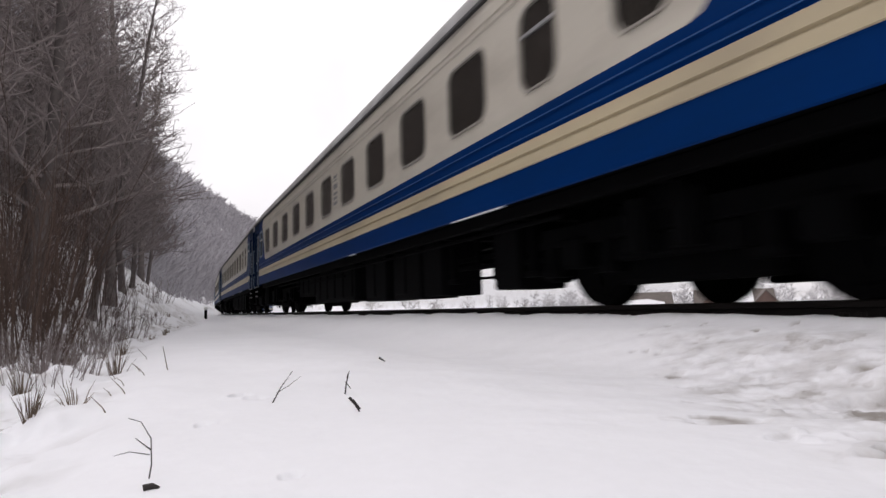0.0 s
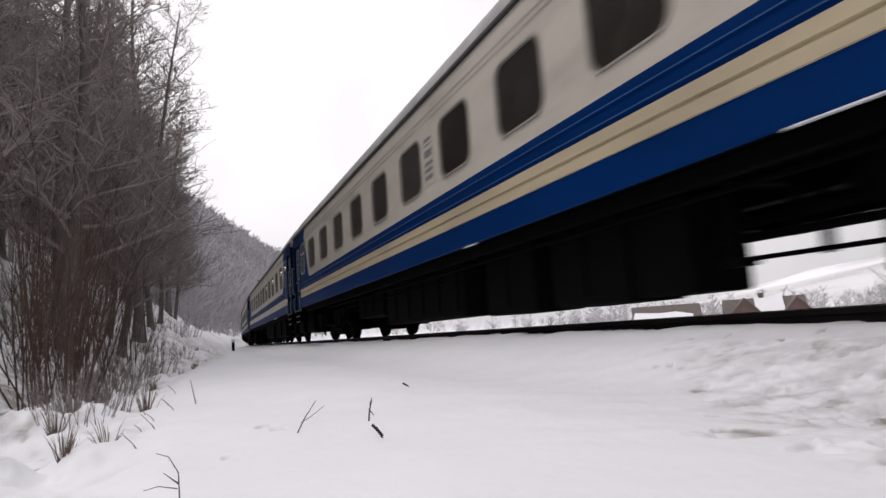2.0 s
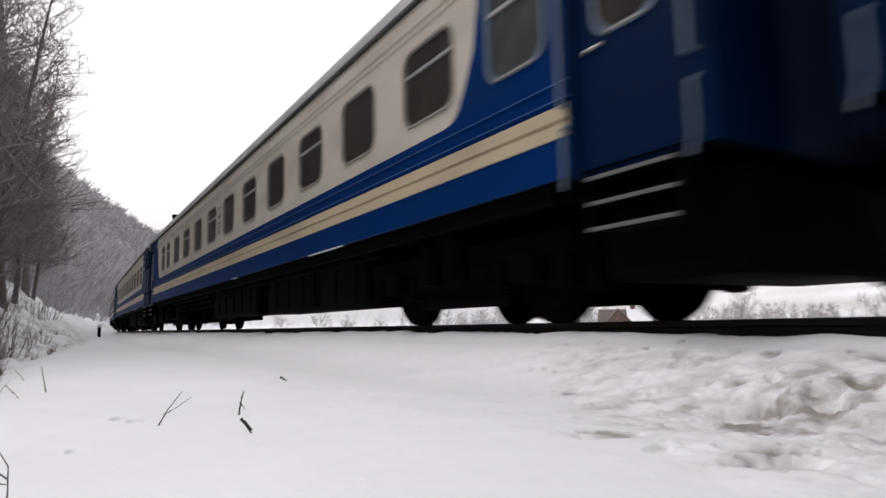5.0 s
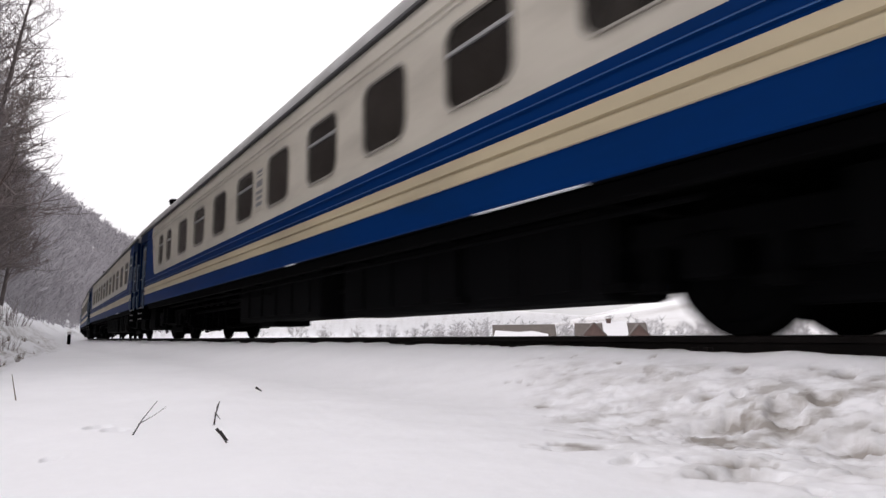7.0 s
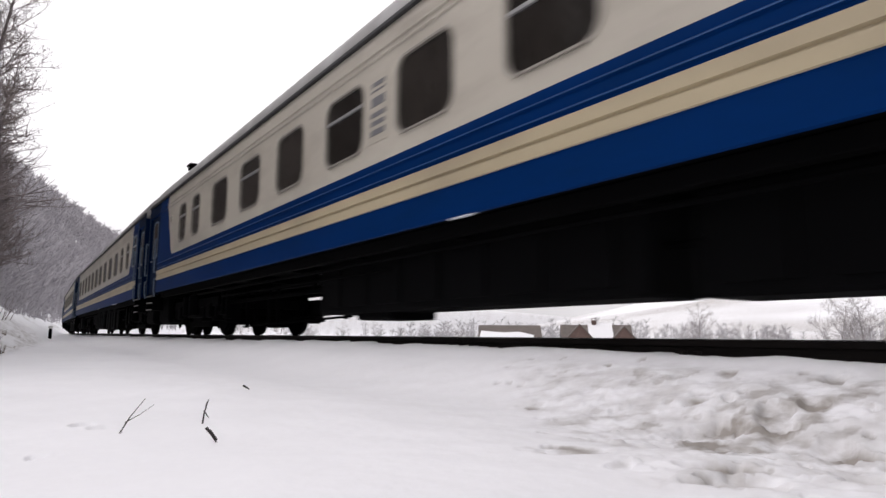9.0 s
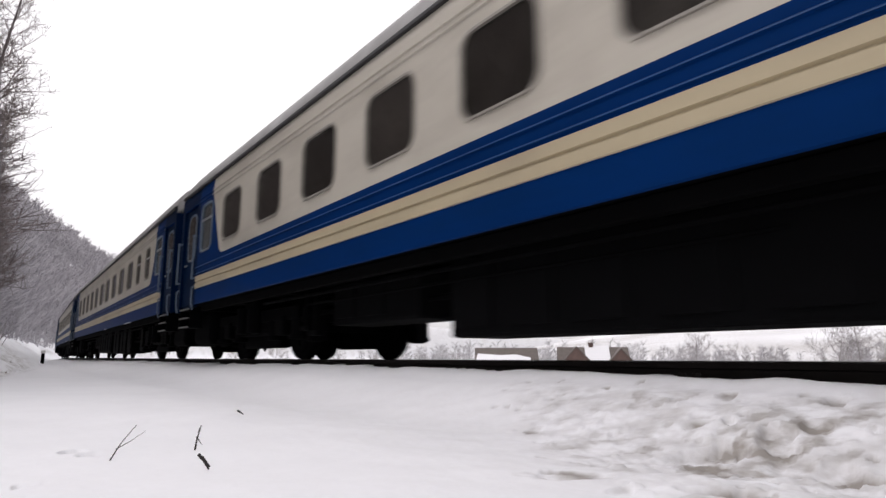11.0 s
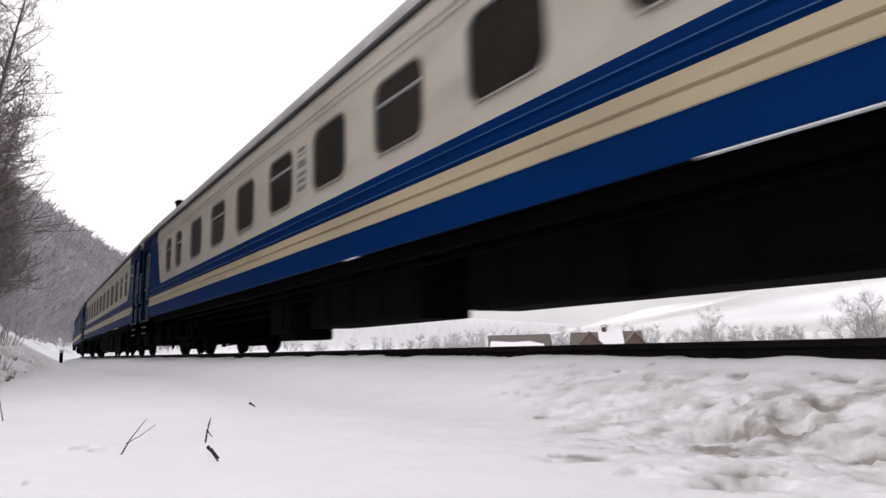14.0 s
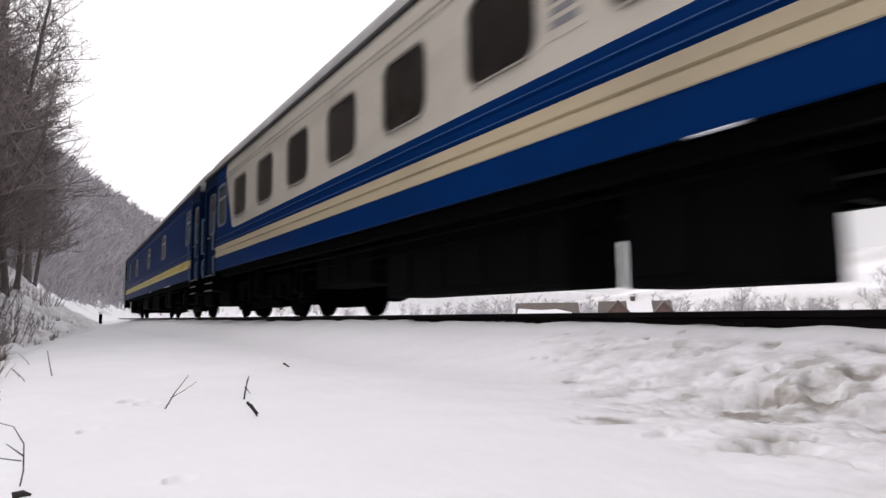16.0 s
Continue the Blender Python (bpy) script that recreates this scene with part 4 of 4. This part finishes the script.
SAPLINGS = "thicket of thin russet saplings standing in snow"
scrubs = [make_scrub(3, 18, 2.2, 0.36, RUSSET, SAPLINGS, thick=0.009, lean=0.5), make_scrub(8, 44, 1.0, 0.9, TWIG, "dense brown brushwood in the ditch"), make_scrub(15, 16, 2.8, 0.42, RUSSET, SAPLINGS, thick=0.010, lean=0.42)]
SCRUB = [(-0.98, 6.0, 0.9), (-5.9, 24.0, 0.8), (-1.28, 7.4, 1.0), (-1.5, 8.8, 1.0), (-1.0, 11.8, 0.6), (-1.75, 10.6, 1.05), (-1.7, 13.2, 1.0), (-0.95, 13.2, 0.75), (-1.3, 15.0, 1.0), (-2.4, 14.2, 1.1), (-1.5, 18.5, 0.9), (-2.2, 18.8, 1.0),
         (-2.9, 17.0, 1.1), (-0.5, 27.0, 0.95), (-2.8, 22.0, 1.1), (-1.6, 30.0, 0.9), (-2.0, 24.0, 0.7), (-3.4, 28.0, 1.1), (-1.2, 37.0, 0.8), (-2.9, 33.0, 0.8), (-3.8, 21.0, 1.2), (-1.05, 9.6, 0.42), (-0.3, 21.0, 0.4), (-0.7, 16.8, 0.55), (-1.5, 7.9, 0.5), (-2.1, 10.6, 0.9), (-1.55, 10.0, 0.6), (-1.9, 9.0, 0.7), (-2.5, 12.2, 1.0), (-2.4, 13.0, 1.1), (-1.15, 6.6, 0.35), (-3.0, 15.5, 1.1), (-2.0, 16.2, 0.9), (-0.78, 5.6, 0.3), (-0.72, 5.2, 0.34), (-0.85, 6.5, 0.4), (-1.0, 6.6, 0.35), (-0.62, 4.5, 0.26), (-0.9, 7.2, 0.3)]
for i, (x, y, size) in enumerate(SCRUB):
    src = scrubs[i % 3]
    ob = src if i < 3 else copy_thing(src, Matrix())
    stand(ob, x, y, i * 77, size)


# low brushwood on the near verge
for i, (x, y) in enumerate([(-0.80, 5.2), (-0.95, 5.9), (-0.72, 7.3), (-0.95, 8.2), (-0.62, 9.8)]):
    stand(copy_thing(scrubs[1], Matrix()), x, y, i * 61, 0.24 + 0.04 * (i % 4))


def make_tuft(seed, blades, height, spread):
    rnd = random.Random(seed)
    s = Sticks()
    for k in range(blades):
        a = rnd.uniform(0, 6.28)
        p = Vector((spread * rnd.uniform(0, 0.4) * math.cos(a), spread * rnd.uniform(0, 0.4) * math.sin(a), -0.04))
        h = height * rnd.uniform(0.4, 1.0)
        q = p + Vector((math.cos(a) * spread * rnd.uniform(0.1, 1), math.sin(a) * spread * rnd.uniform(0.1, 1), h))
        s.add([p, p.lerp(q, 0.55) + Vector((0, 0, h * 0.12)), q], [0.0024, 0.0018, 0.0006], 3)
    return tagged(s.made("grass_tuft", STRAW), "tuft of dry brown grass poking out of snow", "grass", "dry tufts")


tufts = [make_tuft(1, 34, 0.20, 0.07), make_tuft(2, 20, 0.15, 0.07), make_tuft(4, 40, 0.27, 0.10)]
TUFTS = [(-0.44, 2.85), (-0.31, 2.95), (-0.27, 4.7), (-0.70, 4.2), (-0.50, 6.3), (-0.42, 8.6), (-0.95, 5.2), (-0.30, 10.2), (-0.16, 12.0), (0.05, 14.0), (-0.35, 15.2), (0.12, 17.5), (-0.55, 11.4), (0.45, 22.0), (0.2, 25.0), (-0.2, 23.0), (0.7, 28.0), (-0.78, 7.1)]
for i, (x, y) in enumerate(TUFTS):
    src = tufts[i % 3]
    ob = src if i < 3 else copy_thing(src, Matrix())
    stand(ob, x, y, i * 51, 0.8 + 0.1 * (i % 4))


def small_twig(name, label, x, y, sticks_list, mat=WETBARK):
    """Thin sticks stuck in the snow, given about their foot."""
    s = Sticks()
    for pts, r in sticks_list:
        s.add([Vector(p) for p in pts], [r * (1 - 0.6 * i / (len(pts) - 1)) for i in range(len(pts))], 5)
    ob = s.made(name, mat)
    ob.matrix_basis = pose(x, y, ground(x, y)[0])
    return tagged(ob, label, "twig", "twigs in the snow")


small_twig("forked_twig", "thin forked twig lying out of the snow", 0.375, 2.55, [([(0, 0, -0.02), (0.045, 0.03, 0.05), (0.10, 0.07, 0.11)], 0.0030), ([(0.03, 0.02, 0.035), (0.08, 0.05, 0.055), (0.135, 0.085, 0.085)], 0.0018)])
small_twig("twig_stub", "short dark twig stub standing in snow", 0.70, 2.68, [([(0, 0, -0.03), (0.008, 0, 0.04), (0.022, 0, 0.095)], 0.0045), ([(0.006, 0, 0.05), (0.03, 0.01, 0.02)], 0.003), ([(0.018, 0, 0.085), (0.01, 0, 0.065)], 0.003)])
small_twig("bark_chip", "small dark chip of bark on the snow", 0.625, 2.22, [([(-0.03, 0.0, 0.05), (-0.012, 0, 0.028), (0.008, 0, -0.004)], 0.006), ([(-0.02, 0, 0.04), (0.008, 0, 0.008)], 0.007)])
small_twig("bark_chip", "tiny dark chip on the snow", 1.32, 4.05, [([(-0.02, 0, 0.03), (0.02, 0, 0.005)], 0.008)])
small_twig("dry_stalk", "short dry stalk leaning out of the snow", 0.04, 4.45, [([(0, 0, -0.03), (-0.02, 0, 0.07), (-0.035, 0, 0.15)], 0.004)], STRAW)
small_twig("curled_stem", "curled dead stem rising from a hole in the snow", -0.03, 1.56, [([(0, 0, -0.05), (0.012, 0, 0.03), (0.01, 0.02, 0.08), (-0.01, 0.03, 0.115), (-0.035, 0.03, 0.125)], 0.0018), ([(0.008, 0, 0.05), (-0.03, 0, 0.06), (-0.06, 0, 0.055)], 0.0013), ([(0.01, 0, 0.06), (-0.02, 0.01, 0.085)], 0.0018)])
small_twig("bark_chip", "dark lump of soil in a hollow of the snow", -0.015, 1.47, [([(-0.016, 0, 0.002), (0.0, 0, 0.006), (0.013, 0, 0.0)], 0.009)])
for i, (x, y) in enumerate([(-0.21, 3.5), (-0.17, 3.8), (-0.24, 4.3), (-0.12, 4.6), (-0.18, 2.75), (-0.08, 4.1), (-0.14, 3.25), (-0.1, 5.6)]):
    small_twig("dry_stalk", "short dry stalk leaning out of the snow", x, y, [([(0, 0, -0.02), (-0.02, 0, 0.018), (-0.045 - 0.004 * i, 0.02, 0.035 + 0.006 * i)], 0.0028)], STRAW)

# kilometre picket by the line
root = tagged(new("track_marker"), "low dark track marker post with a pale cap", "marker post")
root.matrix_basis = pose(2.93, 50.0, ground(2.93, 50)[0] - 0.05)
part("post", box(bmesh.new(), -0.10, 0.10, -0.10, 0.10, 0, 0.72, 0.02), BLACK, root)
part("cap", box(bmesh.new(), -0.13, 0.13, -0.13, 0.13, 0.72, 0.92, 0.03), PALE, root)


# ---- woods ----
def make_wood(name, label, seed, count, place, mat, height, rich, far=0.00042):
    rnd = random.Random(seed)
    s = Sticks()
    for _ in range(count):
        spot = place(rnd)
        if not spot:
            continue
        x, y = spot
        h = height * rnd.uniform(0.7, 1.15)
        foot = Vector((x, y, ground(x, y)[0] - 0.3))
        top = foot + Vector((rnd.uniform(-0.06, 0.06) * h, rnd.uniform(-0.06, 0.06) * h, h))
        dist = math.hypot(x, y)
        r0 = 0.008 * h + 0.00035 * dist
        s.add([foot, foot.lerp(top, 0.5), top], [r0, r0 * 0.7, r0 * 0.25], 3)
        limbs = int(rich * (1.6 if dist < 120 else 1.0))
        for k in range(limbs):
            f = rnd.uniform(0.10, 0.98)
            a = rnd.uniform(0, 6.28)
            p = foot.lerp(top, f)
            ln = h * rnd.uniform(0.14, 0.30) * (1.15 - 0.6 * f)
            d = Vector((math.cos(a), math.sin(a), rnd.uniform(0.3, 1.1))).normalized()
            q = p + d * ln
            r1 = 0.0022 * h + far * dist
            s.add([p, p.lerp(q, 0.6), q + Vector((0, 0, ln * 0.15))], [r1, r1 * 0.8, r1 * 0.4], 3)
            for _ in range(3 if dist < 260 else 1):
                a2 = a + rnd.uniform(-1.1, 1.1)
                m = p.lerp(q, rnd.uniform(0.35, 0.95))
                e = m + Vector((math.cos(a2), math.sin(a2), rnd.uniform(0.2, 1.2))).normalized() * ln * rnd.uniform(0.4, 0.7)
                s.add([m, e], [r1 * 0.6, r1 * 0.35], 3)
    return tagged(s.made(name, mat, smooth=False), label, "woodland", kind="stuff")


def slope_spot(rnd):
    y = 40 + 600 * rnd.random() ** 1.35
    d = -8.5 - (24 + 0.25 * y) * rnd.random() ** 1.1
    x = track_x(y) + d
    a = math.degrees(math.atan2(x, y))
    return (x, y) if -17 < a < 10 else None


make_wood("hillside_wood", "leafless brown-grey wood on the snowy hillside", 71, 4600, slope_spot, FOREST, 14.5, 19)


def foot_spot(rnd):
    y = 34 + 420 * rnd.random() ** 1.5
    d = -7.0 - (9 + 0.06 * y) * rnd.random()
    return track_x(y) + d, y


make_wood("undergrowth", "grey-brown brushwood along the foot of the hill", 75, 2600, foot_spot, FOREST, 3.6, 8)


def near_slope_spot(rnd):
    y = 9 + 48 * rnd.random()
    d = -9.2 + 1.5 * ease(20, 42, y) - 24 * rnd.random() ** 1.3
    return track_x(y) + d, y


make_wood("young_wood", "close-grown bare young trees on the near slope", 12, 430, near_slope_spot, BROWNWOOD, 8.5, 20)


def valley_spot(rnd):
    a, r = radians(rnd.uniform(12, 80)), 120 + 170 * rnd.random() ** 1.4
    x, y = r * math.sin(a), r * math.cos(a)
    return (x, y) if fbm(x, y, 0.02) > 0.12 - 0.25 * ease(240, 120, r) and x - track_x(y) > 60 else None


make_wood("valley_wood", "woods on the far side of the valley, paled for haze", 33, 900, valley_spot, HAZEWOOD, 6.5, 34, 0.00022)

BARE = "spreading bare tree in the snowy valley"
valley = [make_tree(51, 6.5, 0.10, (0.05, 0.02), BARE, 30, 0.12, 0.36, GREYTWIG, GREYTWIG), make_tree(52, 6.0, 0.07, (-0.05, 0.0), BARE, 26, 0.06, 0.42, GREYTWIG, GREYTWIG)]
for i, (az, r, size) in enumerate([(57.0, 62, 1.0), (66.8, 34, 0.95), (68.5, 36, 0.85), (60.6, 66, 0.85), (62.4, 70, 0.75), (55.4, 66, 0.8), (26.0, 78, 0.75), (29.0, 82, 0.7), (23.5, 74, 0.75), (33.5, 95, 0.8), (20.5, 84, 0.9), (31.0, 100, 0.8), (36.5, 105, 0.8), (71.5, 40, 1.0), (17.5, 90, 0.9)]):
    src = valley[i % 2]
    ob = src if i < 2 else copy_thing(src, Matrix())
    stand(ob, r * math.sin(radians(az)), r * math.cos(radians(az)), i * 63, size, 0.1)


# ---- houses across the line ----
def gable(bm, x0, x1, y0, y1, z, rise, over=0.4, mat=0, thick=0.18):
    """A ridged roof along x, with thickness."""
    yc = (y0 + y1) / 2
    for s in (-1, 1):
        e = y0 - over if s < 0 else y1 + over
        drop = rise / ((y1 - y0) / 2) * over
        a = [(x0 - over, e, z - drop), (x1 + over, e, z - drop), (x1 + over, yc, z + rise), (x0 - over, yc, z + rise)]
        lo = [bm.verts.new(p) for p in a]
        hi = [bm.verts.new((p[0], p[1], p[2] + thick)) for p in a]
        for f in ([lo[3], lo[2], lo[1], lo[0]], hi, *[[lo[i], lo[(i + 1) % 4], hi[(i + 1) % 4], hi[i]] for i in range(4)]):
            bm.faces.new(f).material_index = mat
    bmesh.ops.recalc_face_normals(bm, faces=bm.faces)
    return bm


def walls(bm, x0, x1, y0, y1, h, rise):
    yc = (y0 + y1) / 2
    pts = [(y0, 0), (y1, 0), (y1, h), (yc, h + rise), (y0, h)]
    a, b = [bm.verts.new((x0, y, z)) for y, z in pts], [bm.verts.new((x1, y, z)) for y, z in pts]
    bm.faces.new(a), bm.faces.new(b[::-1])
    for i in range(5):
        bm.faces.new((a[i], a[(i + 1) % 5], b[(i + 1) % 5], b[i]))
    bmesh.ops.recalc_face_normals(bm, faces=bm.faces)
    return bm


def house_window(root, m, w=1.1, h=1.2):
    win = part("window", box(bmesh.new(), -w / 2, w / 2, -0.05, 0.03, -h / 2, h / 2, 0.02), PALE, root, at=m)
    for s in (-1, 1):
        part("pane", box(bmesh.new(), s * w / 4 - w / 4 + 0.05, s * w / 4 + w / 4 - 0.05, -0.065, -0.02, -h / 2 + 0.08, h / 2 - 0.08), PANE, win)


def make_barn(az, r, turn):
    x, y = r * math.sin(radians(az)), r * math.cos(radians(az))
    root = tagged(new("house"), "long low house with a snow-patched grey-brown roof", "house", "houses in the valley")
    root.matrix_basis = pose(x, y, ground(x, y)[0] - 0.1, 0, 0, turn)
    part("wall", walls(bmesh.new(), -5.0, 5.0, -3.6, 3.6, 3.3, 2.5), CLAD, root)
    part("roof", gable(bmesh.new(), -5.0, 5.0, -3.6, 3.6, 3.3, 2.5), TILE, root)
    bm = bmesh.new()
    a = [(-5.35, -3.95, 3.28), (3.9, -3.95, 3.28), (4.0, -2.9, 4.01), (1.5, -2.1, 4.57), (-1.0, -2.3, 4.43), (-4.9, -1.9, 4.71)]
    lo, hi = [bm.verts.new((p[0], p[1], p[2] + 0.10)) for p in a], [bm.verts.new((p[0], p[1], p[2] + 0.30)) for p in a]
    bm.faces.new(lo[::-1]), bm.faces.new(hi)
    for i in range(6):
        bm.faces.new((lo[i], lo[(i + 1) % 6], hi[(i + 1) % 6], hi[i]))
    part("roof_snow", bm, SETTLED, root, "white slab of snow sliding off the roof")
    for wx in (-3.4, -0.4, 2.8):
        house_window(root, pose(wx, -3.62, 1.7))


def make_villa(az, r, turn):
    x, y = r * math.sin(radians(az)), r * math.cos(radians(az))
    root = tagged(new("house"), "red brick house with snow-covered roof and chimney", "house", "houses in the valley")
    root.matrix_basis = pose(x, y, ground(x, y)[0] - 0.1, 0, 0, turn)
    part("wall", walls(bmesh.new(), -5.2, 5.2, -2.8, 3.6, 3.4, 2.3), CLAD, root)
    part("roof", gable(bmesh.new(), -5.2, 5.2, -2.8, 3.6, 3.4, 2.3), TILE, root)
    part("roof_snow", gable(bmesh.new(), -0.9, 2.3, -2.7, 3.5, 3.62, 2.3, 0.3, 0, 0.22), SETTLED, root, "thick snow on the ridge")
    for gx, w, h, mat, nm in ((-2.7, 1.75, 3.9, BRICK, "brick_gable"), (4.0, 1.7, 3.6, BRICK, "side_gable")):
        turned = pose(gx, -3.0, 0, 0, 0, 90)
        part(nm, walls(bmesh.new(), -1.3, 3.0, -w, w, h, 1.9), mat, root, at=turned)
        part("roof", gable(bmesh.new(), -1.3, 3.0, -w, w, h, 1.9, 0.35), TILE, root, at=turned)
        house_window(root, pose(gx, -4.32, 2.9), 1.0, 1.3)
    bm = box(bmesh.new(), -0.55, 0.15, 0.0, 0.7, 4.6, 6.6, 0.03)
    box(bm, -0.65, 0.25, -0.1, 0.8, 6.45, 6.6, 0.03)
    part("chimney", bm, BRICK, root)
    part("chimney_hood", box(bmesh.new(), -0.6, 0.2, -0.05, 0.75, 6.85, 6.92, 0.02), TILE, root)
    for wx in (-0.6, 1.3):
        house_window(root, pose(wx, -2.82, 2.4))


make_barn(40.9, 112, -38)
make_villa(48.4, 106, -44)
make_barn(71.6, 100, 25)

motions()
